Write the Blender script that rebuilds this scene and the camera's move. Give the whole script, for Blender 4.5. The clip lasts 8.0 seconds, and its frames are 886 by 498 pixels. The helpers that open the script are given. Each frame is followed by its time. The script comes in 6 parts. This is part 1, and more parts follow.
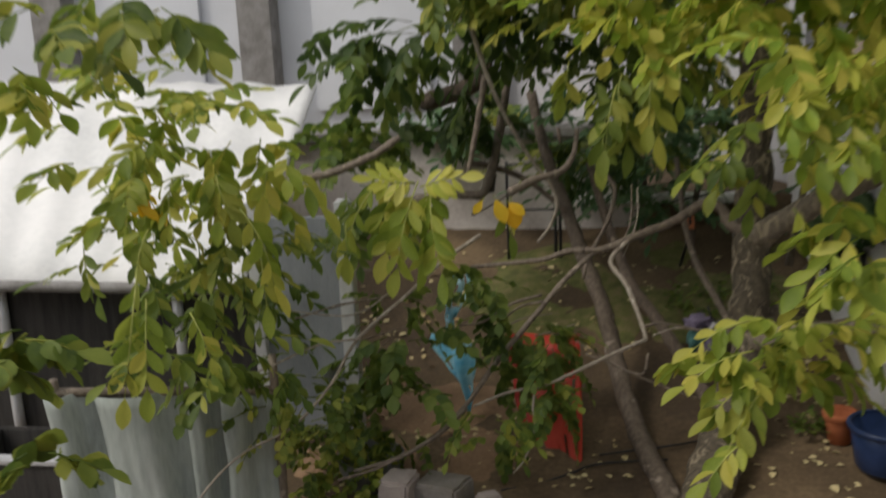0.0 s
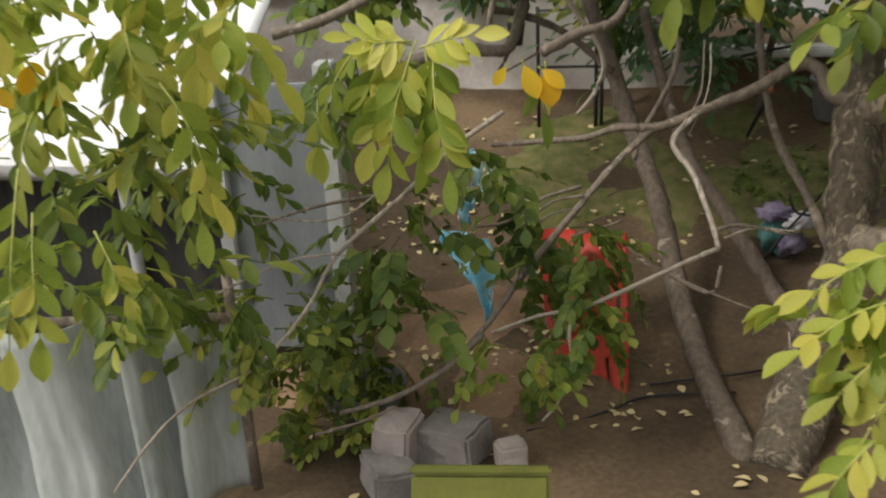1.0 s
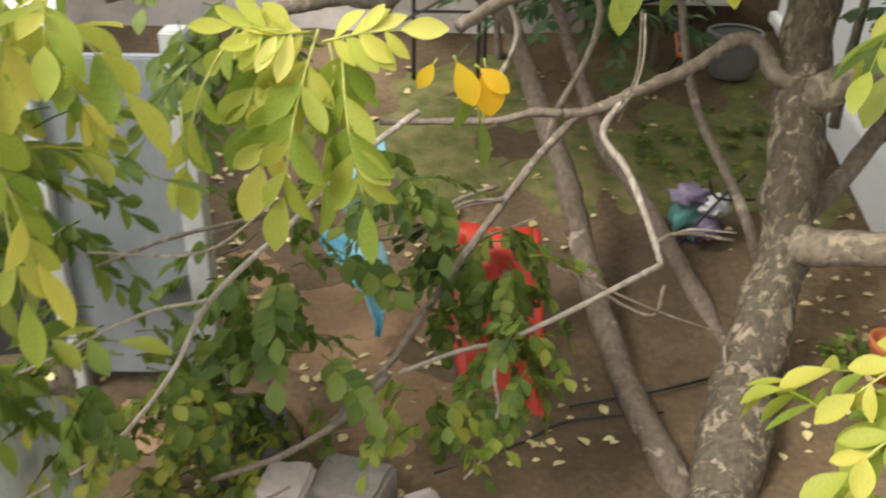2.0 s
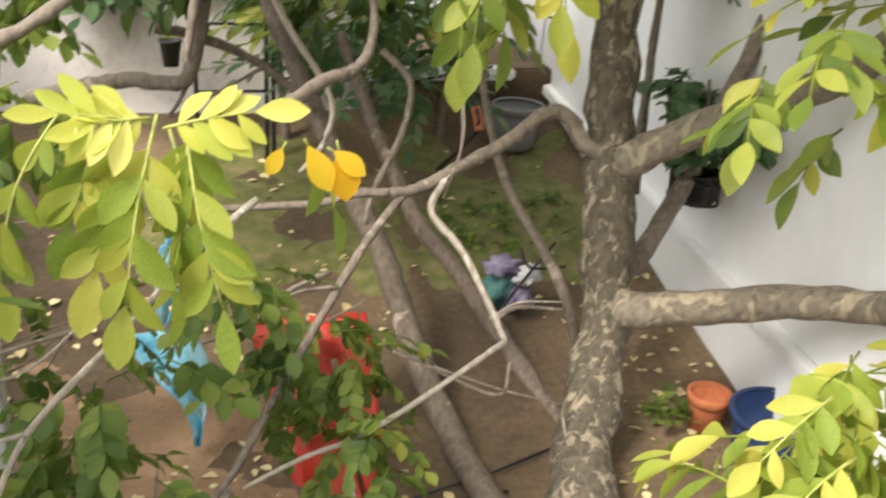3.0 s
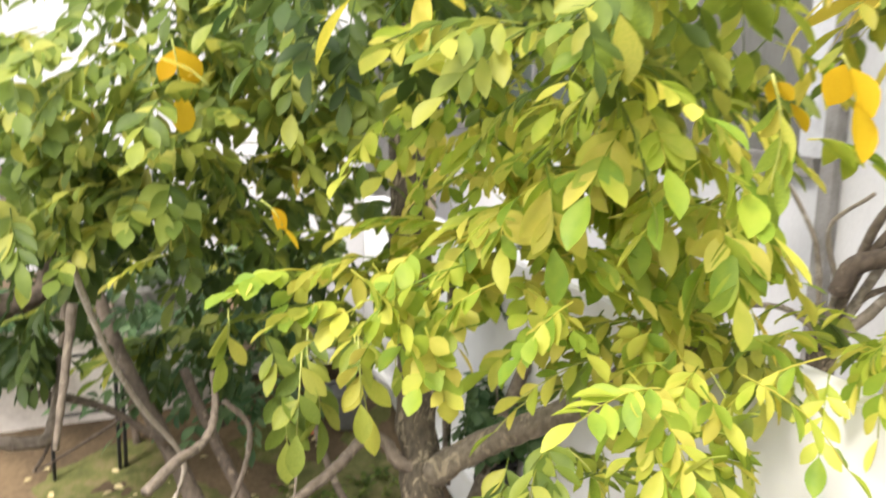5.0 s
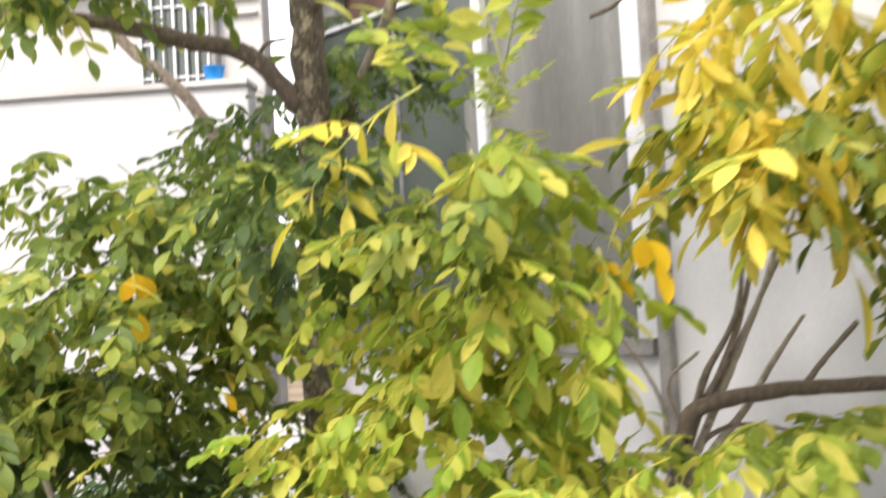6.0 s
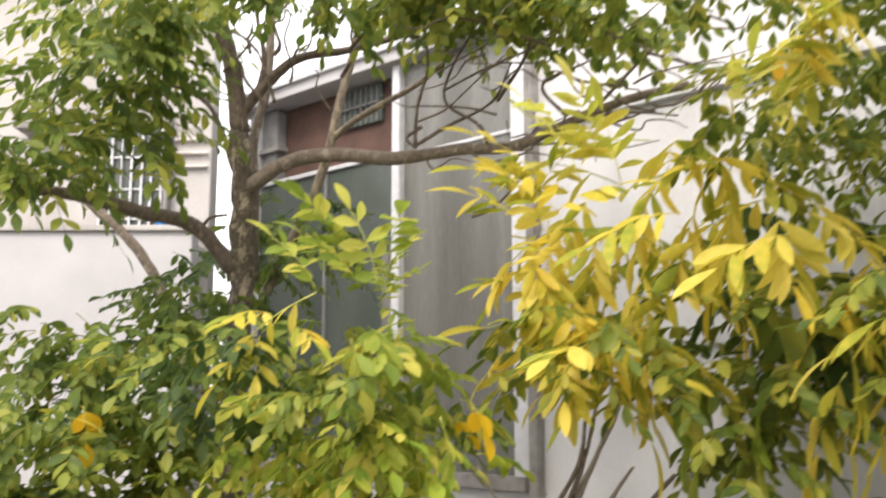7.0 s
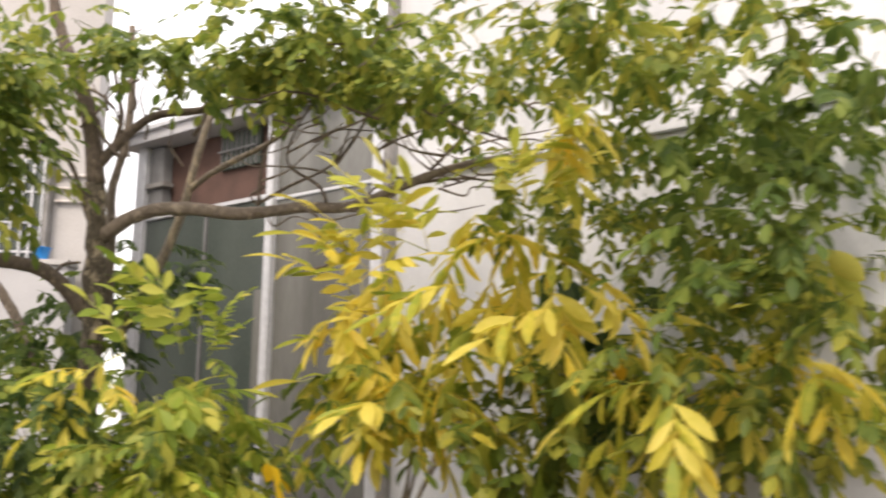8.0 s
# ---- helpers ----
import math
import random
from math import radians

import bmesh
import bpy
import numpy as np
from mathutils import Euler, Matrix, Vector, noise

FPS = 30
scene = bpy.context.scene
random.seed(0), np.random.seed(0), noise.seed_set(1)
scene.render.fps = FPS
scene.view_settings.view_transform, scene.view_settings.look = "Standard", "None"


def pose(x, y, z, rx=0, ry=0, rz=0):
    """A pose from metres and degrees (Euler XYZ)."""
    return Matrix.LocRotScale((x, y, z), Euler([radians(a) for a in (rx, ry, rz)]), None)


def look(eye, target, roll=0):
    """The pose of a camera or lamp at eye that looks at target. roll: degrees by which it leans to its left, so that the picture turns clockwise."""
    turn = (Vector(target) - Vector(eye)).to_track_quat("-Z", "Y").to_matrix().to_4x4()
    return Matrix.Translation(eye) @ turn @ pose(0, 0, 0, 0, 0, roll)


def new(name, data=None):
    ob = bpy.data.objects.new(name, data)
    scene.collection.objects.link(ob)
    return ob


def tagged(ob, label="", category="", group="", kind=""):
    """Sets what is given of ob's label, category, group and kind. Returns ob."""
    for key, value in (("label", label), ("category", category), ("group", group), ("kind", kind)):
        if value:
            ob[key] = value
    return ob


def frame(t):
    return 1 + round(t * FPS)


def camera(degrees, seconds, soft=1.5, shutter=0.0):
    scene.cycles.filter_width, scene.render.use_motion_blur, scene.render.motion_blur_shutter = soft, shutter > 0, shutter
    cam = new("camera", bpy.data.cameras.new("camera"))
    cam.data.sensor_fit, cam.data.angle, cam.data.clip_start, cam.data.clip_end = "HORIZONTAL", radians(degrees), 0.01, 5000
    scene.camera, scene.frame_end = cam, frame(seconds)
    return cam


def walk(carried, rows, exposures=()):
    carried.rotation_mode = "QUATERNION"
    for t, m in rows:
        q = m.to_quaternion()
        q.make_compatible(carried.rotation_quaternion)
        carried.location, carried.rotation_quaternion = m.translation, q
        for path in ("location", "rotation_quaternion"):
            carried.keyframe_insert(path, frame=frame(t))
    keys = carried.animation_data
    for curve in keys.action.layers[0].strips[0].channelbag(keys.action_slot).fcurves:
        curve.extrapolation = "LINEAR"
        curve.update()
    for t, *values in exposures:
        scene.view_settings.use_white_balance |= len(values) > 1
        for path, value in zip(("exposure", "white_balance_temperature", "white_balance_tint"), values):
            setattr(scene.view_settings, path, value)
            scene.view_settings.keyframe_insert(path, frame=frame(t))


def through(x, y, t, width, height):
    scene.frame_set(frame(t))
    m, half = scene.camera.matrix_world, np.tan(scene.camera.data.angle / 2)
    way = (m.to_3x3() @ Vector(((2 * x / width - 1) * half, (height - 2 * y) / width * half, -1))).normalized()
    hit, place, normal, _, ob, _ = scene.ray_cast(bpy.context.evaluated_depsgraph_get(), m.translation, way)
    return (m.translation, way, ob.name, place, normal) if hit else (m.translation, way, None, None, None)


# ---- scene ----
cam = camera(50.0, 8.0, soft=2.0, shutter=0.5)
walk(cam, [
    (0.0, look((0.630, 0.051, 2.021), (0.181, 2.938, 1.341), -2.54)),
    (0.5, look((0.587, 0.588, 1.974), (0.061, 3.377, 1.004), -2.99)),
    (1.0, look((0.532, 1.034, 1.908), (0.006, 3.759, 0.769), -3.12)),
    (1.2, look((0.485, 1.192, 1.900), (0.013, 3.899, 0.696), -2.73)),
    (2.3, look((0.153, 1.805, 1.999), (0.424, 4.420, 0.554), 2.57)),
    (2.5, look((0.112, 1.839, 1.982), (0.552, 4.461, 0.593), 3.32)),
    (3.0, look((0.019, 1.882, 1.938), (0.817, 4.519, 0.751), 3.89)),
    (3.5, look((-0.005, 1.882, 2.175), (1.009, 4.479, 1.069), 3.59)),
    (4.0, look((-0.020, 1.782, 2.360), (1.087, 4.393, 1.381), 3.26)),
    (4.5, look((0.025, 1.650, 2.624), (1.160, 4.281, 1.733), 2.74)),
    (4.7, look((0.003, 1.550, 2.715), (1.181, 4.181, 1.888), 2.86)),
    (5.8, look((-0.480, 1.022, 2.510), (1.158, 3.536, 2.512), -4.07)),
    (6.0, look((-0.562, 0.865, 2.559), (1.133, 3.338, 2.662), -3.18)),
    (6.5, look((-0.729, 0.327, 2.593), (1.031, 2.733, 2.934), -2.80)),
    (7.0, look((-0.959, -0.088, 2.711), (0.873, 2.243, 3.170), -0.09)),
    (7.5, look((-0.973, -0.415, 2.801), (0.914, 1.857, 3.324), 0.35)),
    (8.0, look((-0.787, -0.835, 2.888), (1.187, 1.367, 3.389), 0.77)),
], [(0.0, -1.0, 6500, 10), (0.5, -0.68, 6500, 10), (1.2, -0.12, 6500, 10), (2.3, 0.64, 6500, 10), (3.5, 0.82, 6500, 10), (4.7, 0.94, 6500, 11), (5.8, 0.66, 6500, 13), (6.5, 0.40, 6600, 13), (7.5, 0.04, 6800, 15), (8.0, -0.06, 6900, 16)])

# ---- sky, sun ----
world = bpy.data.worlds.new("hazy_sky")
scene.world = world
world.use_nodes = True
wn = world.node_tree
sky = wn.nodes.new("ShaderNodeTexSky")
sky.sky_type = 'NISHITA'
sky.sun_disc = False
sky.sun_elevation = radians(50)
sky.sun_rotation = radians(235)
sky.air_density, sky.dust_density, sky.ozone_density = 1.0, 6.0, 1.0
haze = wn.nodes.new("ShaderNodeMixRGB")
haze.inputs[0].default_value = 0.75
haze.inputs[2].default_value = (7.0, 7.0, 6.9, 1)
wn.links.new(sky.outputs[0], haze.inputs[1])
wn.links.new(haze.outputs[0], wn.nodes["Background"].inputs[0])
wn.nodes["Background"].inputs[1].default_value = 0.32
sun = new("sun", bpy.data.lights.new("sun", "SUN"))
sun.data.energy, sun.data.angle, sun.data.color = 1.9, radians(12.0), (1.0, 0.95, 0.86)
sun.matrix_world = look((0, 0, 0), (0.55, 0.38, -0.74))


# ---- materials ----
def nodes_of(name):
    m = bpy.data.materials.new(name)
    m.use_nodes = True
    nt = m.node_tree
    return m, nt, nt.nodes["Principled BSDF"]


def ramp(nt, stops):
    r = nt.nodes.new("ShaderNodeValToRGB")
    els = r.color_ramp.elements
    while len(els) < len(stops):
        els.new(0.5)
    for e, (p, c) in zip(els, stops):
        e.position, e.color = p, (*c, 1)
    return r


def surface(name, colours, scale=6.0, rough=0.8, bump=0.3, fine=60.0, metal=0.0, stretch=(1, 1, 1), random_amount=0.0):
    """Two scales of noise between colours, fine relief."""
    m, nt, p = nodes_of(name)
    tc = nt.nodes.new("ShaderNodeTexCoord")
    mp = nt.nodes.new("ShaderNodeMapping")
    mp.inputs["Scale"].default_value = stretch
    nt.links.new(tc.outputs["Object"], mp.inputs[0])
    n1 = nt.nodes.new("ShaderNodeTexNoise")
    n1.inputs["Scale"].default_value, n1.inputs["Detail"].default_value = scale, 6
    n2 = nt.nodes.new("ShaderNodeTexNoise")
    n2.inputs["Scale"].default_value, n2.inputs["Detail"].default_value = fine, 3
    for n in (n1, n2):
        nt.links.new(mp.outputs[0], n.inputs["Vector"])
    mix = nt.nodes.new("ShaderNodeMath")
    mix.operation = 'MULTIPLY_ADD'
    nt.links.new(n2.outputs[0], mix.inputs[0])
    mix.inputs[1].default_value = 0.35
    sub = nt.nodes.new("ShaderNodeMath")
    sub.operation = 'SUBTRACT'
    nt.links.new(n1.outputs[0], sub.inputs[0])
    sub.inputs[1].default_value = 0.175
    nt.links.new(sub.outputs[0], mix.inputs[2])
    last = mix
    if random_amount:
        oi = nt.nodes.new("ShaderNodeObjectInfo")
        add = nt.nodes.new("ShaderNodeMath")
        add.operation = 'MULTIPLY_ADD'
        nt.links.new(oi.outputs["Random"], add.inputs[0])
        add.inputs[1].default_value = random_amount
        nt.links.new(mix.outputs[0], add.inputs[2])
        last = add
    k = len(colours)
    r = ramp(nt, [(0.3 + 0.4 * i / max(1, k - 1), c) for i, c in enumerate(colours)])
    nt.links.new(last.outputs[0], r.inputs[0])
    nt.links.new(r.outputs[0], p.inputs["Base Color"])
    p.inputs["Roughness"].default_value, p.inputs["Metallic"].default_value = rough, metal
    b = nt.nodes.new("ShaderNodeBump")
    b.inputs["Strength"].default_value, b.inputs["Distance"].default_value = bump, 0.01
    nt.links.new(mix.outputs[0], b.inputs["Height"])
    nt.links.new(b.outputs[0], p.inputs["Normal"])
    return m


def leaf_material(name, colours, single=False, through=0.5):
    """Leaf skin: colour differs from leaf to leaf, veins and blotches, light shines through."""
    m, nt, p = nodes_of(name)
    if single:
        src = nt.nodes.new("ShaderNodeObjectInfo").outputs["Random"]
    else:
        src = nt.nodes.new("ShaderNodeNewGeometry").outputs["Random Per Island"]
    tc = nt.nodes.new("ShaderNodeTexCoord")
    n = nt.nodes.new("ShaderNodeTexNoise")
    n.inputs["Scale"].default_value, n.inputs["Detail"].default_value = 22, 3
    nt.links.new(tc.outputs["Object"], n.inputs["Vector"])
    a = nt.nodes.new("ShaderNodeMath")
    a.operation = 'MULTIPLY_ADD'
    nt.links.new(n.outputs[0], a.inputs[0])
    a.inputs[1].default_value = 0.5
    s = nt.nodes.new("ShaderNodeMath")
    s.operation = 'SUBTRACT'
    nt.links.new(src, s.inputs[0])
    s.inputs[1].default_value = 0.25
    nt.links.new(s.outputs[0], a.inputs[2])
    k = len(colours)
    r = ramp(nt, [(i / max(1, k - 1), c) for i, c in enumerate(colours)])
    nt.links.new(a.outputs[0], r.inputs[0])
    nt.links.new(r.outputs[0], p.inputs["Base Color"])
    p.inputs["Roughness"].default_value = 0.5
    p.inputs["Specular IOR Level"].default_value = 0.35
    t = nt.nodes.new("ShaderNodeBsdfTranslucent")
    nt.links.new(r.outputs[0], t.inputs["Color"])
    mx = nt.nodes.new("ShaderNodeMixShader")
    mx.inputs[0].default_value = through
    out = nt.nodes["Material Output"]
    nt.links.new(p.outputs[0], mx.inputs[1])
    nt.links.new(t.outputs[0], mx.inputs[2])
    nt.links.new(mx.outputs[0], out.inputs["Surface"])
    w = nt.nodes.new("ShaderNodeBump")
    w.inputs["Strength"].default_value, w.inputs["Distance"].default_value = 0.25, 0.004
    nt.links.new(n.outputs[0], w.inputs["Height"])
    nt.links.new(w.outputs[0], p.inputs["Normal"])
    return m


TONES = {
    "fresh": [(.165, .24, .033), (.295, .375, .05), (.44, .47, .08), (.62, .56, .11)],
    "pale": [(.50, .55, .09), (.66, .64, .12), (.72, .68, .20)],
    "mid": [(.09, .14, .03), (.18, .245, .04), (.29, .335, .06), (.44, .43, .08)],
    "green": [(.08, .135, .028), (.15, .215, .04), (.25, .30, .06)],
    # deep green, with the shade inside and behind the crowns put into the colour
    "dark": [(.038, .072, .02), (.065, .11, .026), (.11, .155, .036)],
    "gold": [(.31, .37, .045), (.66, .57, .07), (.84, .71, .15), (.80, .60, .06)],
    # fresh made brighter: sunlight on the outer leaves put into the colour
    "sunny": [(.21, .33, .04), (.37, .46, .055), (.54, .55, .09), (.70, .63, .13)],
    "olive": [(.085, .135, .022), (.165, .22, .035), (.29, .315, .05), (.44, .40, .06)],
    "lemon": [(.48, .53, .08), (.66, .62, .11), (.74, .68, .20)],
    "orange": [(.72, .47, .02), (.80, .54, .03), (.74, .40, .015)],
    "bushy": [(.06, .13, .055), (.11, .20, .085), (.20, .30, .14)],
}
LEAF = {k: leaf_material("leaf_" + k, c) for k, c in TONES.items()}
LEAF_ONE = {k: leaf_material("single_leaf_" + k, c, True) for k, c in TONES.items()}


def bark_material(name, base, patch, amount, scale):
    """Grey-brown bark with flaked pale patches of their own outline."""
    m, nt, p = nodes_of(name)
    tc = nt.nodes.new("ShaderNodeTexCoord")
    mp = nt.nodes.new("ShaderNodeMapping")
    mp.inputs["Scale"].default_value = (1, 1, 0.6)
    nt.links.new(tc.outputs["Object"], mp.inputs[0])
    n1 = nt.nodes.new("ShaderNodeTexNoise")
    n1.inputs["Scale"].default_value, n1.inputs["Detail"].default_value, n1.inputs["Distortion"].default_value = scale, 9, 0.9
    n1.inputs["Roughness"].default_value = 0.6
    n2 = nt.nodes.new("ShaderNodeTexNoise")
    n2.inputs["Scale"].default_value, n2.inputs["Detail"].default_value = 45, 5
    for n in (n1, n2):
        nt.links.new(mp.outputs[0], n.inputs["Vector"])
    r1 = ramp(nt, [(amount, (0, 0, 0)), (amount + 0.06, (1, 1, 1))])
    nt.links.new(n1.outputs[0], r1.inputs[0])
    r2 = ramp(nt, [(0.3, base[0]), (0.7, base[1])])
    r3 = ramp(nt, [(0.3, patch[0]), (0.7, patch[1])])
    nt.links.new(n2.outputs[0], r2.inputs[0])
    nt.links.new(n2.outputs[0], r3.inputs[0])
    mx = nt.nodes.new("ShaderNodeMixRGB")
    nt.links.new(r1.outputs[0], mx.inputs[0])
    nt.links.new(r2.outputs[0], mx.inputs[1])
    nt.links.new(r3.outputs[0], mx.inputs[2])
    nt.links.new(mx.outputs[0], p.inputs["Base Color"])
    p.inputs["Roughness"].default_value = 0.85
    add = nt.nodes.new("ShaderNodeMath")
    add.operation = 'MULTIPLY_ADD'
    nt.links.new(r1.outputs[0], add.inputs[0])
    add.inputs[1].default_value = -0.6
    nt.links.new(n2.outputs[0], add.inputs[2])
    b = nt.nodes.new("ShaderNodeBump")
    b.inputs["Strength"].default_value, b.inputs["Distance"].default_value = 0.7, 0.012
    nt.links.new(add.outputs[0], b.inputs["Height"])
    nt.links.new(b.outputs[0], p.inputs["Normal"])
    return m


BARK = bark_material("flaking_bark", [(.050, .041, .028), (.135, .11, .076)], [(.20, .165, .115), (.38, .315, .22)], 0.525, 25)
BARK_LIMB = bark_material("limb_bark", [(.13, .108, .08), (.26, .215, .16)], [(.29, .24, .165), (.43, .36, .255)], 0.53, 11)
BARK_GREY = bark_material("grey_bark", [(.125, .10, .078), (.235, .19, .148)], [(.30, .25, .195), (.38, .32, .25)], 0.58, 12)
BARK_BROWN = bark_material("brown_smooth_bark", [(.085, .065, .048), (.16, .125, .094)], [(.26, .21, .165), (.33, .275, .22)], 0.60, 12)
BARK_DARK = bark_material("dark_bark", [(.09, .07, .055), (.17, .13, .10)], [(.26, .20, .15), (.34, .27, .20)], 0.60, 14)
TWIG = bark_material("pale_twig", [(.24, .205, .165), (.38, .33, .27)], [(.42, .37, .305), (.50, .445, .37)], 0.55, 20)
RACHIS = surface("green_leaf_stalk", [(.25, .30, .06), (.42, .42, .10)], 30, 0.5, 0.1)
# lighter earth tone, sunlight on the ground put into the colour
SUNLIT_EARTH = surface("sunlit_earth", [(.15, .092, .052), (.25, .155, .09), (.34, .22, .13)], 2.4, 0.95, 0.8, 45)
SOIL = surface("brown_earth", [(.058, .039, .022), (.115, .079, .044), (.21, .146, .083)], 1.6, 0.95, 0.9, 40)
MOSS = surface("moss_on_earth", [(.085, .095, .028), (.14, .145, .042), (.21, .165, .08)], 14, 0.95, 0.8, 90)
WALL = surface("white_limewash", [(.76, .76, .76), (.83, .83, .83), (.87, .87, .87)], 1.5, 0.85, 0.12, 14, stretch=(1, 1, 0.55))
KERB = surface("white_kerb_paint", [(.76, .76, .75), (.86, .86, .85)], 8, 0.7, 0.2)
LOWWALL = surface("stained_plaster", [(.56, .51, .48), (.74, .69, .66), (.83, .79, .76)], 3, 0.9, 0.4, 35)
COPING = surface("grey_coping", [(.16, .15, .14), (.30, .29, .28)], 7, 0.8, 0.3)
HOUSE = surface("pale_house_paint", [(.62, .64, .68), (.72, .74, .78)], 1.5, 0.85, 0.1)
RENDER = surface("white_wall_render", [(.51, .515, .53), (.59, .595, .61), (.66, .665, .68)], 1.2, 0.85, 0.15, stretch=(1.5, 1.5, 0.5))
FACADE = surface("grey_white_render", [(.36, .345, .335), (.43, .415, .405), (.50, .485, .475)], 1.2, 0.85, 0.15)
BRIGHT = surface("white_parapet_paint", [(.42, .42, .435), (.49, .49, .505)], 2, 0.8, 0.1)
BROWN = surface("red_brown_plaster", [(.065, .036, .028), (.11, .06, .046)], 4, 0.85, 0.2)
# stretched noise paints the upright streaks of reflected light into the grey
FROST = surface("grey_frosted_pane", [(.09, .09, .08), (.135, .135, .122), (.20, .20, .187)], 1.3, 0.24, 0.03, stretch=(2.2, 2.2, 0.16))
# dark glass, its green tint painted in for reflected greenery
DARKPANE = surface("dark_green_pane", [(.045, .058, .05), (.085, .10, .088)], 1.2, 0.15, 0.03, stretch=(1, 1, 0.4))
ALU = surface("aluminium_frame", [(.55, .56, .58), (.66, .67, .69)], 20, 0.4, 0.05, metal=0.3)
AWNING = surface("white_sheet_metal", [(.60, .60, .60), (.72, .72, .71), (.80, .79, .78)], 1.8, 0.6, 0.15, 25)
TARP = surface("grey_green_tarpaulin", [(.24, .27, .25), (.38, .42, .395), (.50, .54, .515)], 2.2, 0.78, 0.25, 30, stretch=(2, 2, 0.35))
BLUE = surface("sky_blue_plastic", [(.10, .44, .68), (.26, .64, .84), (.55, .82, .92)], 9, 0.35, 0.2)
RED = surface("red_plastic", [(.30, .013, .006), (.42, .024, .009), (.50, .042, .014)], 5, 0.55, 0.15)
CLAY = surface("terracotta", [(.36, .105, .042), (.50, .165, .065)], 12, 0.8, 0.3)
NAVY = surface("dark_blue_plastic", [(.010, .025, .075), (.025, .05, .14)], 9, 0.4, 0.1)
BLACK = surface("black_plastic", [(.008, .008, .009), (.02, .02, .022)], 12, 0.5, 0.2)
GREYP = surface("weathered_grey_plastic", [(.13, .13, .13), (.20, .20, .20)], 6, 0.6, 0.2)
STONE = surface("grey_stone", [(.20, .18, .16), (.32, .29, .27)], 7, 0.9, 0.7)
PINK = surface("pinkish_concrete", [(.34, .29, .27), (.46, .40, .37)], 6, 0.9, 0.5)
OLIVE = surface("yellow_green_board", [(.12, .13, .018), (.19, .20, .028)], 5, 0.6, 0.2)
SLATE = surface("blue_grey_sheet", [(.17, .185, .20), (.27, .29, .31)], 3, 0.7, 0.2, stretch=(2, 2, 0.5))
# near-black: shade below the shed roof and in the opening, put into the colour
GLOOM = surface("shade_dark_boards", [(.022, .021, .020), (.055, .050, .046)], 5, 0.9, 0.3, stretch=(6, 6, 0.5))
TEAL = surface("teal_cloth", [(.04, .13, .12), (.10, .24, .22)], 14, 0.9, 0.5)
LILAC = surface("lilac_cloth", [(.10, .08, .14), (.26, .22, .32)], 16, 0.9, 0.5)
WHITECLOTH = surface("white_cloth", [(.45, .44, .46), (.62, .61, .63)], 12, 0.9, 0.5)
LITTER = surface("dry_leaf_litter", [(.22, .13, .05), (.44, .32, .13), (.62, .52, .28)], 3, 0.8, 0.2, random_amount=0.4)
BIN = surface("bright_blue_plastic", [(.01, .20, .62), (.02, .30, .75)], 9, 0.35, 0.1)


# ---- helpers ----
def mesh_object(name, verts, faces, material, parent=None, label="", smooth=True):
    me = bpy.data.meshes.new(name)
    me.from_pydata([tuple(v) for v in verts], [], faces)
    me.materials.append(material)
    if smooth:
        me.polygons.foreach_set("use_smooth", [True] * len(me.polygons))
    me.update()
    ob = new(name, me)
    ob.parent = parent
    if label:
        ob["label"] = label
    return ob


def part(name, bm, material, parent=None, label="", smooth=False):
    me = bpy.data.meshes.new(name)
    bmesh.ops.recalc_face_normals(bm, faces=bm.faces)
    bm.to_mesh(me)
    bm.free()
    me.materials.append(material)
    if smooth:
        me.polygons.foreach_set("use_smooth", [True] * len(me.polygons))
    ob = new(name, me)
    ob.parent = parent
    if label:
        ob["label"] = label
    return ob


def empty(name, at, label, category, group=""):
    e = new(name)
    e.location = at
    e.empty_display_size = 0.1
    return tagged(e, label, category, group)


def settle(e, at):
    """Moves a thing's empty to its base while its parts stay where they are."""
    for c in e.children:
        c.matrix_parent_inverse = Matrix.Translation(-Vector(at))
    e.location = at


def slab(bm, lo, hi, bevel=0.006, m=None):
    """A bevelled block between two corners."""
    mat4 = Matrix.Translation([(a + b) / 2 for a, b in zip(lo, hi)]) @ Matrix.Diagonal([abs(b - a) for a, b in zip(lo, hi)] + [1])
    made = bmesh.ops.create_cube(bm, size=1, matrix=mat4)
    if bevel:
        edges = {e for v in made["verts"] for e in v.link_edges}
        made = bmesh.ops.bevel(bm, geom=list(edges), offset=bevel, segments=2, affect='EDGES')
    if m is not None:
        bmesh.ops.transform(bm, matrix=m, verts=made["verts"])
    return made


def block(name, lo, hi, material, parent=None, label="", bevel=0.006, m=None):
    bm = bmesh.new()
    slab(bm, lo, hi, bevel, m)
    return part(name, bm, material, parent, label)


def lathe(name, profile, material, parent=None, label="", n=28, wobble=0.0, m=None):
    """Turns (radius, height) pairs round the upright axis."""
    rnd = random.Random(len(name) * 7 + n)
    verts, faces = [], []
    off = [rnd.uniform(-wobble, wobble) for _ in range(n)]
    for r, z in profile:
        for i in range(n):
            a = 2 * math.pi * i / n
            verts.append(Vector(((r + off[i]) * math.cos(a), (r + off[i]) * math.sin(a), z)))
    for k in range(len(profile) - 1):
        for i in range(n):
            j = (i + 1) % n
            faces.append((k * n + i, k * n + j, k * n + n + j, k * n + n + i))
    if m is not None:
        verts = [m @ v for v in verts]
    return mesh_object(name, verts, faces, material, parent, label)


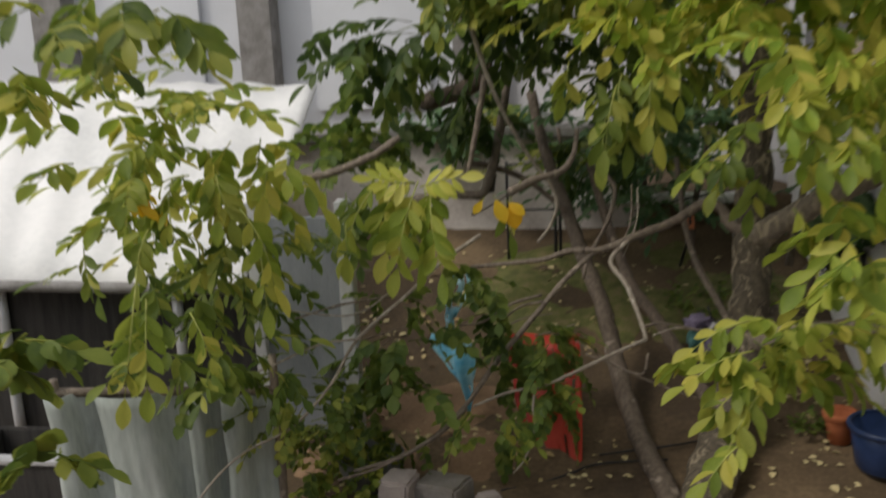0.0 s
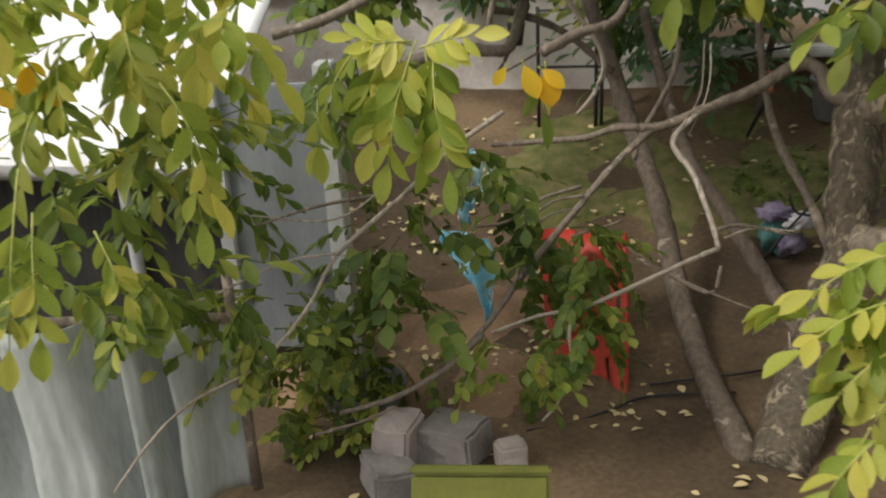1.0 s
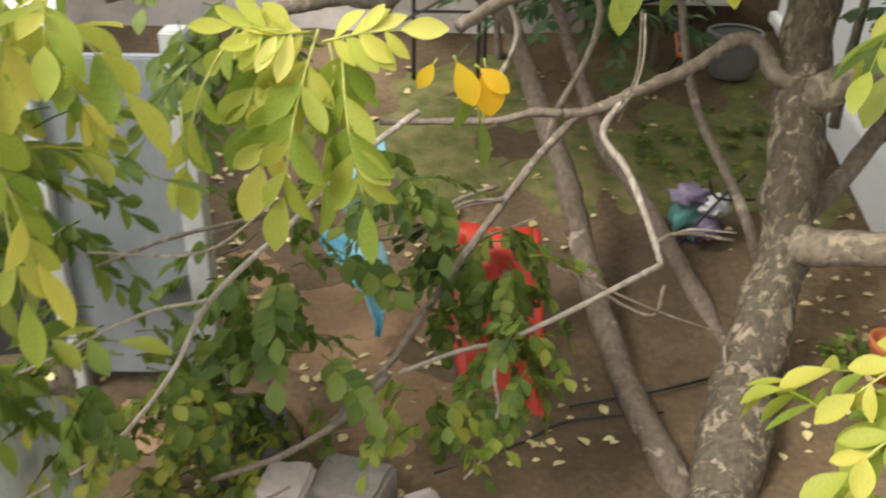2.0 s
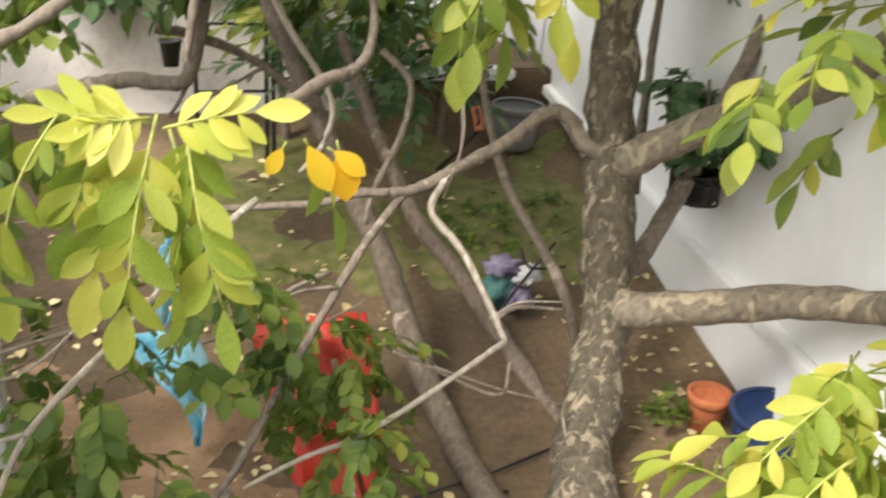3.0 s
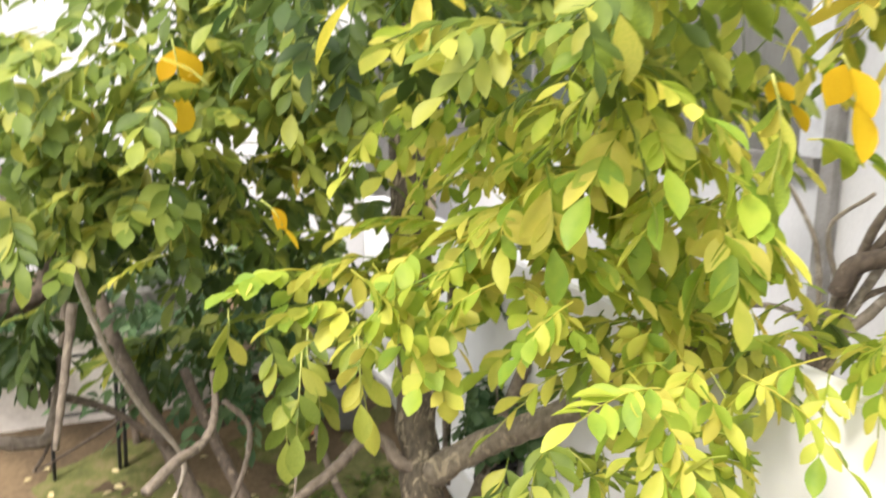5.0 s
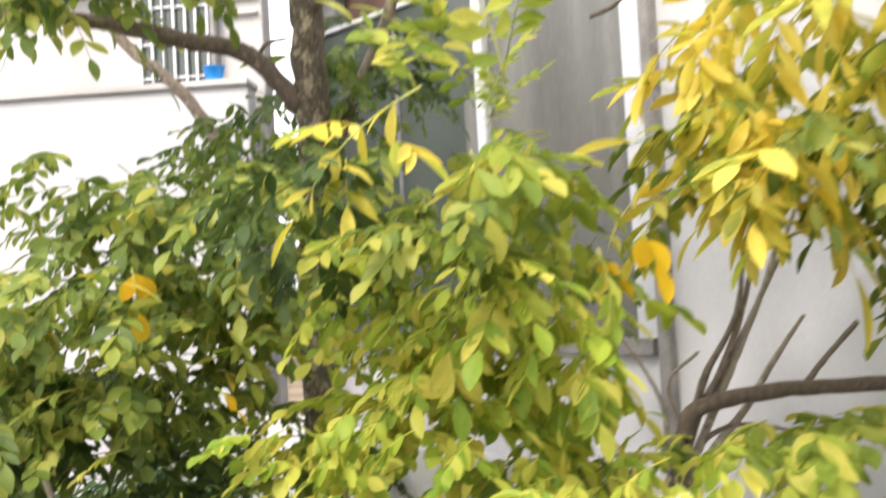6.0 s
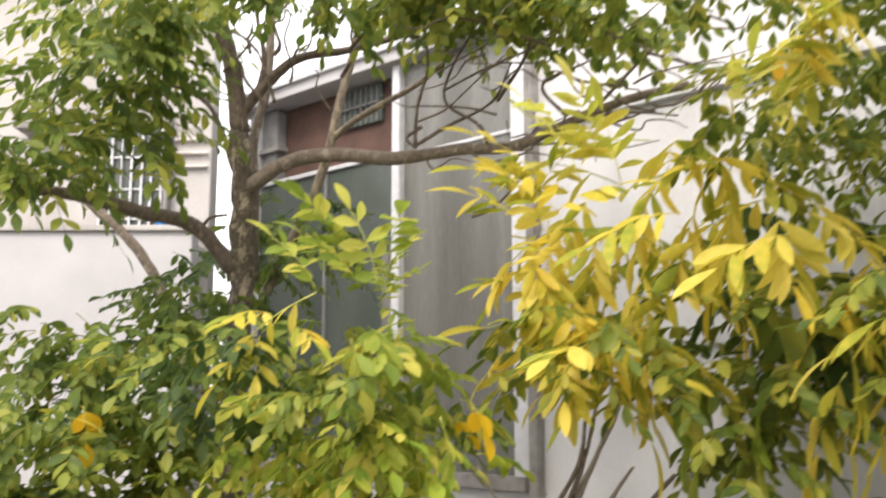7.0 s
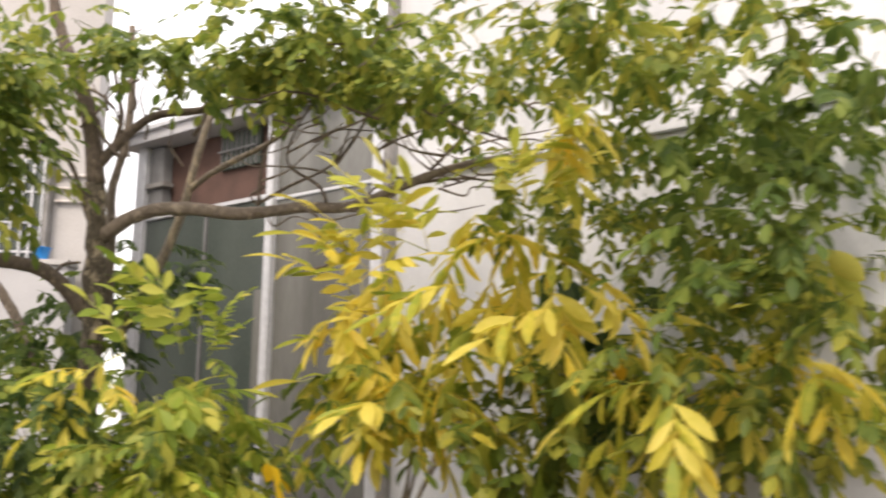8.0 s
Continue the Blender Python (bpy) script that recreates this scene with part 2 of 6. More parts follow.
def smooth_path(pts, steps=6):
    """Points along a soft curve through the given ones."""
    p = [Vector(q) for q in pts]
    p = [p[0] * 2 - p[1]] + p + [p[-1] * 2 - p[-2]]
    out = []
    for i in range(1, len(p) - 2):
        a, b, c, d = p[i - 1:i + 3]
        for s in range(steps):
            t = s / steps
            out.append(0.5 * (2 * b + (c - a) * t + (2 * a - 5 * b + 4 * c - d) * t * t + (3 * b - a - 3 * c + d) * t ** 3))
    out.append(p[-2])
    return out


def tube_data(pts, r0, r1, sides=9, rough=0.08, seed=0, steps=6):
    """A tapered, slightly knobbly tube along a curve."""
    path = smooth_path(pts, steps)
    verts, faces = [], []
    n = len(path)
    up = Vector((0.31, 0.17, 0.93))
    for i, c in enumerate(path):
        t = (path[min(i + 1, n - 1)] - path[max(i - 1, 0)]).normalized()
        u = t.cross(up)
        if u.length < 0.2:
            u = t.cross(Vector((1, 0, 0)))
        u.normalize()
        w = t.cross(u)
        r = r0 + (r1 - r0) * i / (n - 1)
        for s in range(sides):
            a = 2 * math.pi * s / sides
            d = u * math.cos(a) + w * math.sin(a)
            k = 1 + rough * (noise.noise((c + d * r) * (0.55 / max(r, 0.012)) + Vector((seed, 0, 0)))) * 2
            verts.append(c + d * r * k)
    for i in range(n - 1):
        for s in range(sides):
            j = (s + 1) % sides
            faces.append((i * sides + s, i * sides + j, (i + 1) * sides + j, (i + 1) * sides + s))
    faces.append(tuple(range(sides))[::-1])
    faces.append(tuple((n - 1) * sides + s for s in range(sides)))
    return verts, faces


def limb(name, parent, material, r0, r1, *pts, label=""):
    v, f = tube_data(pts, r0, r1, 22 if r0 > 0.08 else 12 if r0 > 0.03 else 7, 0.10 if 0.03 < r0 < 0.08 else 0.17, seed=len(bpy.data.objects))
    return mesh_object(name, v, f, material, parent, label)


# one leaf along +x, upper side +z: a folded, curled blade that widens and tapers
def blade(length, width, fold, curl, stations=7):
    verts, faces = [], []
    for i in range(stations):
        t = i / (stations - 1)
        w = width * 0.5 * math.sin(math.pi * max(0.02, t) ** 1.22) ** 0.72 if 0 < i < stations - 1 else width * 0.03
        if i == stations - 1:
            w = width * 0.05
        x = length * t
        z = -curl * length * t * t
        verts += [(x, w, z + fold * w), (x, 0, z), (x, -w, z + fold * w)]
    for i in range(stations - 1):
        a = i * 3
        faces += [(a, a + 1, a + 4, a + 3), (a + 1, a + 2, a + 5, a + 4)]
    return [Vector(v) for v in verts], faces


def leaf_frame(base, way, up):
    x = way.normalized()
    y = up.cross(x)
    if y.length < 1e-3:
        y = Vector((1, 0, 0)).cross(x)
    y.normalize()
    z = x.cross(y)
    return Matrix(((x.x, y.x, z.x, base.x), (x.y, y.y, z.y, base.y), (x.z, y.z, z.z, base.z), (0, 0, 0, 1)))


def spray_layout(base, tip, size, pairs, rnd, spread=0.75, droop=0.35, face=None):
    """Stalk points and leaf poses of one feathered leaf from base to tip."""
    axis = tip - base
    length = axis.length
    way = axis.normalized()
    side = way.cross(Vector((rnd.uniform(-.35, .35), rnd.uniform(-.35, .35), 1)))
    if side.length < 0.25:
        side = way.cross(Vector((rnd.uniform(-.7, .7), -1, 0.2)))
    if face is not None:
        side = way.cross(face)
    side.normalize()
    up = side.cross(way)
    bow = up * length * 0.10
    stalk = [base + axis * t + bow * math.sin(math.pi * t) for t in (0, .25, .5, .75, 1)]
    poses = []
    for k in range(pairs):
        t = 0.16 + 0.80 * (k + 0.3 * rnd.random()) / pairs
        c = base + axis * t + bow * math.sin(math.pi * t)
        for s in (1, -1):
            if rnd.random() < 0.07:
                continue
            d = side * s * spread * rnd.uniform(.7, 1.15) + way * rnd.uniform(.45, .9) + Vector((0, 0, -droop * rnd.uniform(.3, 1.5)))
            poses.append((leaf_frame(c + way * rnd.uniform(-.01, .01), d, up + side * s * rnd.uniform(-.8, .5) + way * rnd.uniform(-.5, .5)), size * rnd.uniform(.78, 1.12) * (0.72 + 0.5 * math.sin(math.pi * (0.2 + 0.7 * t)) * 0.6)))
    poses.append((leaf_frame(tip, way + Vector((0, 0, -droop * .4)), up), size * rnd.uniform(.95, 1.15)))
    return stalk, poses


BLADES = [blade(1.0, w, f, c) for w, f, c in ((.47, .40, .14), (.41, .28, .26), (.50, .55, .06), (.39, .42, -.06))]
NARROW = [blade(1.0, w, f, c) for w, f, c in ((.29, .35, .16), (.25, .3, .26), (.32, .45, .08), (.27, .4, .02))]
ROUND = [blade(1.0, w, f, c) for w, f, c in ((.62, .25, .14), (.56, .2, .2), (.66, .3, .06), (.57, .25, .0))]
SMALL_BLADES = [blade(1.0, w, f, c, 5) for w, f, c in ((.72, .3, .12), (.62, .2, .2), (.76, .4, .0))]
LEAF_MESH = {}


def leaf_mesh(tone, k):
    if (tone, k) not in LEAF_MESH:
        v, f = (NARROW if tone in ("gold", "lemon") else ROUND if tone == "orange" else BLADES)[k]
        me = bpy.data.meshes.new("leaflet")
        me.from_pydata([tuple(q) for q in v], [], f)
        me.polygons.foreach_set("use_smooth", [True] * len(me.polygons))
        me.materials.append(LEAF_ONE[tone])
        LEAF_MESH[tone, k] = me
    return LEAF_MESH[tone, k]


def hero_spray(parent, tone, base, tip, size, pairs, seed, face=None):
    """A feathered leaf near the eye: stalk as a part, every leaflet a piece of its own."""
    rnd = random.Random(seed)
    stalk, poses = spray_layout(Vector(base), Vector(tip), size, pairs, rnd, face=Vector(face) if face else None)
    v, f = tube_data(stalk, 0.0035, 0.0018, 5, 0, seed, 2)
    st = mesh_object("leaf_stalk", v, f, RACHIS, parent)
    for m, s in poses:
        ob = new("leaflet", leaf_mesh(tone, rnd.randrange(4)))
        ob.parent = st
        ob.matrix_basis = m @ Matrix.Diagonal((s, s, s, 1))
    return st


def foliage(name, parent, tone, centre, size, count, leaf, seed, length=0.3, pairs=5, fall=0.7, label="", stalks=True):
    """A clump of many feathered leaves in an uneven ellipsoid, joined into one mesh."""
    rnd = random.Random(seed)
    verts, faces = [], []
    c, s = Vector(centre), Vector(size)
    blades = SMALL_BLADES if leaf < 0.085 else NARROW if tone in ("gold", "lemon") else BLADES
    for _ in range(count):
        while True:
            q = Vector((rnd.uniform(-1, 1), rnd.uniform(-1, 1), rnd.uniform(-1, 1)))
            if q.length < 1 and noise.noise(q * 2.1 + Vector((seed, seed * .37, 0))) > -0.22:
                break
        base = c + Vector((q.x * s.x, q.y * s.y, q.z * s.z))
        a = rnd.uniform(0, 2 * math.pi)
        way = Vector((math.cos(a) + q.x * .6, math.sin(a) + q.y * .6, -fall * rnd.uniform(.3, 2.2) + .25))
        tip = base + way.normalized() * length * rnd.uniform(.6, 1.25)
        stalk, poses = spray_layout(base, tip, leaf, pairs + rnd.randrange(-1, 2), rnd)
        if stalks:
            v, f = tube_data(stalk, 0.003, 0.0015, 3, 0, 0, 1)
            o = len(verts)
            verts += v
            faces += [tuple(i + o for i in g) for g in f]
        for m, k in poses:
            bv, bf = blades[rnd.randrange(len(blades))]
            o = len(verts)
            verts += [m @ (p * k) for p in bv]
            faces += [tuple(i + o for i in g) for g in bf]
    return tagged(mesh_object(name, verts, faces, LEAF[tone], parent, label), kind="stuff")


def ground_height(y):
    """The yard lies flat, then rises gently towards its back."""
    return 0.0 if y < 4 else 0.25 * (y - 4) if y < 8 else 1.0


# ---- ground ----
gv, gf = [], []
xs = [-60, -30, -12, -6] + [-4 + 0.12 * i for i in range(68)] + [6, 12, 30, 60]
ys = [-60, -25, -8, 0] + [2 + 0.12 * i for i in range(50)] + [9, 12, 25, 60]
for gy in ys:
    for gx in xs:
        near = -4 < gx < 4.2 and 1.9 < gy < 8
        bump = 0.035 * noise.noise(Vector((gx * 1.3, gy * 1.3, 0))) + 0.012 * noise.noise(Vector((gx * 6, gy * 6, 3))) if near else 0
        gv.append((gx, gy, ground_height(gy) - 0.03 + bump))
for j in range(len(ys) - 1):
    for i in range(len(xs) - 1):
        a = j * len(xs) + i
        gf.append((a, a + 1, a + 1 + len(xs), a + len(xs)))
tagged(mesh_object("ground", gv, gf, SOIL), "bare brown earth yard with fallen leaves", "ground", kind="structure")


def patch(name, x0, x1, y0, y1, material, seed, label):
    """A thin uneven mat that follows the ground."""
    n = 26
    v, f = [], []
    for j in range(n + 1):
        for i in range(n + 1):
            u, w = i / n, j / n
            edge = min(u, 1 - u, w, 1 - w) * 2
            x, y = x0 + (x1 - x0) * u, y0 + (y1 - y0) * w
            k = noise.noise(Vector((x * 3.1 + seed, y * 3.1, 1))) + edge * 1.4 - 0.5
            z = ground_height(y) - 0.03 + 0.035 * noise.noise(Vector((x * 1.3, y * 1.3, 0))) + 0.012 * noise.noise(Vector((x * 6, y * 6, 3)))
            v.append((x, y, z + min(0.03, 0.03 * k) + 0.006 * noise.noise(Vector((x * 20, y * 20, 5)))))
    for j in range(n):
        for i in range(n):
            a = j * (n + 1) + i
            f.append((a, a + 1, a + n + 2, a + n + 1))
    return tagged(mesh_object(name, v, f, material), label, "ground cover", kind="stuff")


patch("moss", 0.9, 1.98, 4.9, 6.4, MOSS, 3, "low green moss and weeds on damp earth")
patch("moss", -0.3, 1.1, 5.2, 6.4, MOSS, 8, "low green moss and weeds on damp earth")
# pool of sunlight on the yard, painted as a lighter mat of earth
patch("sunlit_patch", -0.95, 0.55, 4.0, 4.95, SUNLIT_EARTH, 5, "patch of orange-brown earth with sunlight put into its lighter colour")

# ---- white side wall with its kerb ----
bm = bmesh.new()
slab(bm, (2.0, 1.2, -0.2), (2.14, 6.8, 1.74), 0.01)
tagged(part("wall_east", bm, WALL), "tall plain white limewashed yard wall", "wall", kind="structure")
bm = bmesh.new()
slab(bm, (1.955, 1.2, 0.02), (2.004, 6.8, 0.075), 0.006)
bmesh.ops.transform(bm, matrix=Matrix(((1, 0, 0, 0), (0, 1, 0, 0), (0, 0.25, 1, -1.0), (0, 0, 0, 1))), verts=[v for v in bm.verts if v.co.y > 3])
tagged(part("baseboard", bm, KERB), "white painted kerb along the wall foot", "kerb", kind="structure")

# ---- low wall and house at the back ----
bm = bmesh.new()
slab(bm, (-7, 6.62, 0.2), (1.0, 6.80, 1.26), 0.012)
tagged(part("wall_back", bm, LOWWALL), "low stained pinkish plaster wall at the back of the yard", "wall", kind="structure")
bm = bmesh.new()
slab(bm, (-7, 6.54, 1.26), (1.0, 6.88, 1.33), 0.012)
tagged(part("trim_coping", bm, COPING), "grey coping along the low wall", "coping", kind="structure")
bm = bmesh.new()
slab(bm, (1.0, 6.62, 0.2), (2.0, 6.78, 0.84), 0.012)
tagged(part("wall_back_low", bm, SOIL), "low earthen ledge at the back of the yard", "wall", kind="structure")
bm = bmesh.new()
slab(bm, (0.55, 6.50, 0.80), (1.75, 6.62, 0.86), 0.014)
tagged(part("white_pipe_rail", bm, KERB), "long pale rail lying on the low ledge", "rail", kind="structure")
bm = bmesh.new()
slab(bm, (-7, -2.6, -0.1), (6.5, -2.35, 5.2), 0.02)
tagged(part("wall_south", bm, HOUSE), "plain pale house wall closing the yard", "wall", kind="structure")
block_house = empty("house", (0, 0, 0), "pale blue-grey painted house with dark posts", "house")
block("wall", (-9, 9.0, 0), (2.6, 9.3, 6.0), HOUSE, block_house)
for hx in (-4.6, -2.55, -0.55, 1.35):
    block("pillar", (hx, 8.72, 0.6), (hx + 0.32, 8.98, 5.4), COPING, block_house, "dark weathered pillar")
for hx in (-4.1, -1.9, 0.2):
    block("panel", (hx, 8.93, 1.3), (hx + 1.1, 8.985, 4.6), HOUSE, block_house)
    block("rail", (hx - .1, 8.90, 2.6), (hx + 1.2, 8.935, 2.66), ALU, block_house)
settle(block_house, (-1.5, 9.0, 0.9))



# ---- neighbouring building with a glazed balcony ----
building = empty("building", (0, 0, 0), "grey-white rendered building with glazed corner balcony", "building")
turn = pose(3.71, 4.82, 0, 0, 0, 99.3)
TOP = 5.46


def front(name, u0, u1, z0, z1, d0, d1, material, label="", bevel=0.006, parent=None):
    """A block on the facade: u runs along it, d goes inwards."""
    bm = bmesh.new()
    slab(bm, (u0, -d1, z0), (u1, -d0, z1), bevel, turn)
    return part(name, bm, material, parent or building, label)


front("wall", -9.0, -0.03, -0.3, 7.2, 0.0, 0.25, RENDER, "white rendered wall")
front("moulding", -9.0, -0.05, 4.62, 4.74, -0.05, 0.0, RENDER)
front("moulding", -9.0, -0.05, 3.02, 3.10, -0.04, 0.0, RENDER)
front("drain_pipe", -0.09, -0.01, -0.3, 6.4, -0.09, -0.01, COPING, "dark vertical pipe")
front("plinth", 0.05, 3.45, -0.3, 2.15, 0.02, 0.25, RENDER)
front("window_frame", 0.0, 0.17, 2.15, TOP, -0.02, 0.1, ALU, "white aluminium post")
front("pane", 0.17, 1.33, 2.15, TOP, 0.03, 0.05, FROST, "grey frosted glass pane with painted upright light streaks")
front("glazing_bar", 0.17, 1.33, 4.66, 4.69, 0.012, 0.03, ALU)
front("mullion", 1.33, 1.42, 2.15, TOP + .05, -0.03, 0.10, ALU, "white aluminium mullion")
front("pane", 1.42, 3.3, 2.15, 4.70, 0.05, 0.07, DARKPANE, "dark lower pane with reflected greenery put into its green tint")
front("transom", 1.42, 3.3, 4.70, 4.74, 0.02, 0.09, ALU)
front("glazing_bar", 2.30, 2.335, 2.15, 4.70, 0.02, 0.05, GREYP)
front("pane", 1.46, 1.60, 2.6, 3.9, 0.035, 0.048, FROST, "bluish white curtain strip")
front("back_wall", 1.42, 3.3, 4.74, TOP - .005, 0.16, 0.26, BROWN, "red-brown plaster inner wall")
inner = front("inner_window", 1.70, 2.27, 5.08, TOP - .03, 0.12, 0.158, DARKPANE, "dark barred inner window")
for k in range(8):
    front("bar", 1.73 + .07 * k, 1.745 + .07 * k, 5.08, TOP - .03, 0.095, 0.115, GREYP, parent=inner)
front("bar", 1.70, 2.27, 5.24, 5.26, 0.08, 0.094, GREYP, parent=inner)
front("inner_column", 3.06, 3.28, 4.745, TOP - .02, 0.04, 0.155, GREYP, "grey plastered column")
front("ledge", 2.98, 3.29, 5.02, 5.07, 0.0, 0.12, COPING)
front("corner_post", 3.3, 3.45, 2.15, TOP, 0.0, 0.14, ALU, "pale corner post")
front("side_wall", 3.3, 3.42, 2.15, TOP, 0.14, 0.9, GREYP)
front("inner_wall", 1.42, 3.3, 2.15, 4.6, 0.6, 0.7, COPING)
front("floor_slab", 0.05, 3.45, 2.05, 2.15, -0.05, 0.9, COPING)
front("roof_edge", -0.03, 3.6, TOP, TOP + .10, -0.12, 1.4, BRIGHT, "white roof edge")
front("gutter", -0.03, 3.6, TOP + .10, TOP + .15, -0.16, 0.0, ALU)
settle(building, (3.6, 6.2, 0))



# ---- white house beyond, with a barred window over a parapet ----
white_house = empty("house", (0, 0, 0), "white house with a barred window above a bright parapet", "house")
place = pose(1.08, 8.23, 0, 0, 0, -38.1)


def far(name, u0, u1, z0, z1, d0, d1, material, label="", parent=None):
    bm = bmesh.new()
    slab(bm, (u0, d0, z0), (u1, d1, z1), 0.008, place)
    return part(name, bm, material, parent or white_house, label)


far("wall", -4.5, 1.52, 0.3, 7.5, 0.25, 0.5, FACADE, "pinkish white wall")
far("parapet", -4.5, 1.48, 0.3, 4.05, -0.12, 0.1, BRIGHT, "bright white parapet wall")
far("parapet_top", -4.5, 1.49, 4.05, 4.10, -0.16, 0.14, FACADE)
far_window = far("window", 0.59, 1.15, 4.13, 5.05, 0.2, 0.246, DARKPANE, "dark window behind white bars")
far("bar", 0.59, 0.61, 4.13, 5.05, 0.15, 0.17, ALU, parent=far_window)
far("bar", 0.68, 0.70, 4.13, 5.05, 0.15, 0.17, ALU, parent=far_window)
far("bar", 0.77, 0.78, 4.13, 5.05, 0.15, 0.17, ALU, parent=far_window)
far("bar", 0.85, 0.87, 4.13, 5.05, 0.15, 0.17, ALU, parent=far_window)
far("bar", 0.94, 0.96, 4.13, 5.05, 0.15, 0.17, ALU, parent=far_window)
far("bar", 1.02, 1.04, 4.13, 5.05, 0.15, 0.17, ALU, parent=far_window)
far("bar", 1.11, 1.13, 4.13, 5.05, 0.15, 0.17, ALU, parent=far_window)
far("bar", 0.57, 1.17, 4.20, 4.22, 0.17, 0.19, ALU, parent=far_window)
far("bar", 0.57, 1.17, 4.46, 4.48, 0.17, 0.19, ALU, parent=far_window)
far("bar", 0.57, 1.17, 4.74, 4.76, 0.17, 0.19, ALU, parent=far_window)
far("window_side", 1.15, 1.19, 4.08, 5.15, 0.12, 0.246, COPING)
far("shade_ledge", -0.10, 0.24, 4.96, 5.02, 0.0, 0.246, COPING)
far("louvre", 1.20, 1.50, 4.91, 4.93, 0.2, 0.247, LOWWALL)
far("louvre", 1.20, 1.50, 4.79, 4.81, 0.2, 0.247, LOWWALL)
far("louvre", 1.20, 1.50, 4.67, 4.69, 0.2, 0.247, LOWWALL)
settle(white_house, (1.08, 8.23, 0))
blue_basin = empty("basin", (2.01, 7.44, 4.10), "bright blue plastic basin standing on the white parapet", "basin")
lathe("bowl", [(.0, 0), (.05, 0), (.06, .015), (.078, .105), (.086, .11), (.082, .114), (.072, .105), (.054, .025), (0, .02)], BIN, blue_basin)



# ---- things standing in the yard ----
clay_pot = empty("flower_pot", (1.78, 4.36, 0.07), "empty orange terracotta flower pot standing on earth", "flower pot")
lathe("body", [(0, 0), (.050, 0), (.070, .125), (.070, .128), (.062, .128), (.045, .02), (0, .02)], CLAY, clay_pot)
lathe("rim", [(.068, .115), (.077, .117), (.080, .15), (.074, .154), (.066, .15), (.064, .115)], CLAY, clay_pot)

tub = empty("tub", (1.93, 4.17, 0.03), "dark blue plastic tub with dry leaves inside", "tub")
lathe("body", [(0, 0), (.11, 0), (.125, .02), (.155, .20), (.150, .205), (.118, .03), (0, .03)], NAVY, tub)
lathe("rim", [(.150, .19), (.165, .192), (.168, .21), (.158, .218), (.148, .21)], NAVY, tub)

planter = empty("planter", (1.67, 6.22, 0.53), "large round weathered grey plastic planter, empty", "planter")
lathe("body", [(0, 0), (.085, 0), (.10, .02), (.125, .20), (.118, .21), (.09, .05), (0, .04)], GREYP, planter)
lathe("rim", [(.118, .185), (.134, .188), (.136, .22), (.125, .228), (.115, .22)], GREYP, planter)
lathe("soil", [(0, .14), (.106, .14)], SOIL, planter)

hang_pot = empty("hanging_pot", (0.02, 6.01, 1.04), "small black pot hanging by wire from a branch", "flower pot")
lathe("pot", [(0, -.05), (.032, -.05), (.045, .05), (.050, .052), (.050, .06), (.042, .058), (.03, -.03), (0, -.03)], BLACK, hang_pot)
v, f = tube_data([(0.045, 0, .05), (0.02, 0, .16), (0, 0, .30)], .002, .002, 4, 0, 1, 3)
mesh_object("wire", v, f, BLACK, hang_pot)
v, f = tube_data([(-0.045, 0, .05), (-0.02, 0, .16), (0, 0, .30)], .002, .002, 4, 0, 1, 3)
mesh_object("wire", v, f, BLACK, hang_pot)

stand = empty("plant_stand", (0.12, 6.16, 0.54), "thin black iron plant stand in front of the low wall", "stand")
for sx in (0.00, 0.31, 0.34):
    v, f = tube_data([(sx, 0, -.05), (sx, 0, .25), (sx, 0.0, .62)], .010, .010, 6, .05, 1, 2)
    mesh_object("leg", v, f, BLACK, stand)
for sz in (.30, .60):
    v, f = tube_data([(0.00, 0, sz), (0.15, .004, sz), (0.34, 0, sz)], .008, .008, 6, .05, 1, 2)
    mesh_object("rail", v, f, BLACK, stand)

rod = empty("iron_rod", (0.94, 6.32, 0.79), "bent black iron rod lying over the ledge", "rod")
v, f = tube_data([(0, 0, 0), (0.30, -0.00, 0.07), (0.61, -0.01, 0.13)], .008, .008, 6, .1, 2, 3)
mesh_object("bar", v, f, BLACK, rod)

tool = empty("garden_tool", (1.21, 6.00, 0.50), "old garden tool with a bent black shaft and pale grip", "tool")
v, f = tube_data([(0, 0, 0), (0.00, -0.54, 0.35), (-0.01, -0.48, 0.48)], .010, .009, 6, .1, 2, 4)
mesh_object("shaft", v, f, BLACK, tool)

v, f = tube_data([(-0.005, -0.515, 0.443), (0.005, -0.537, 0.400), (0.008, -0.559, 0.356)], .022, .020, 8, .1, 2, 3)
mesh_object("grip", v, f, CLAY, tool, "pale orange grip")



def crumple(name, lo, hi, material, parent, seed, label="", amount=.03, cuts=9):
    """A soft, creased bundle of cloth."""
    bm = bmesh.new()
    bmesh.ops.create_icosphere(bm, subdivisions=3, radius=1)
    c = Vector([(a + b) / 2 for a, b in zip(lo, hi)])
    h = Vector([(b - a) / 2 for a, b in zip(lo, hi)])
    for w in bm.verts:
        d = w.co.normalized()
        k = .8 + .45 * noise.noise(d * 1.9 + Vector((seed, 0, 0))) + .55 * abs(noise.noise(d * 4.2 + Vector((0, seed, 0))))
        w.co = c + Vector((d.x * h.x, d.y * h.y, d.z * h.z)) * k
    return part(name, bm, material, parent, label, True)


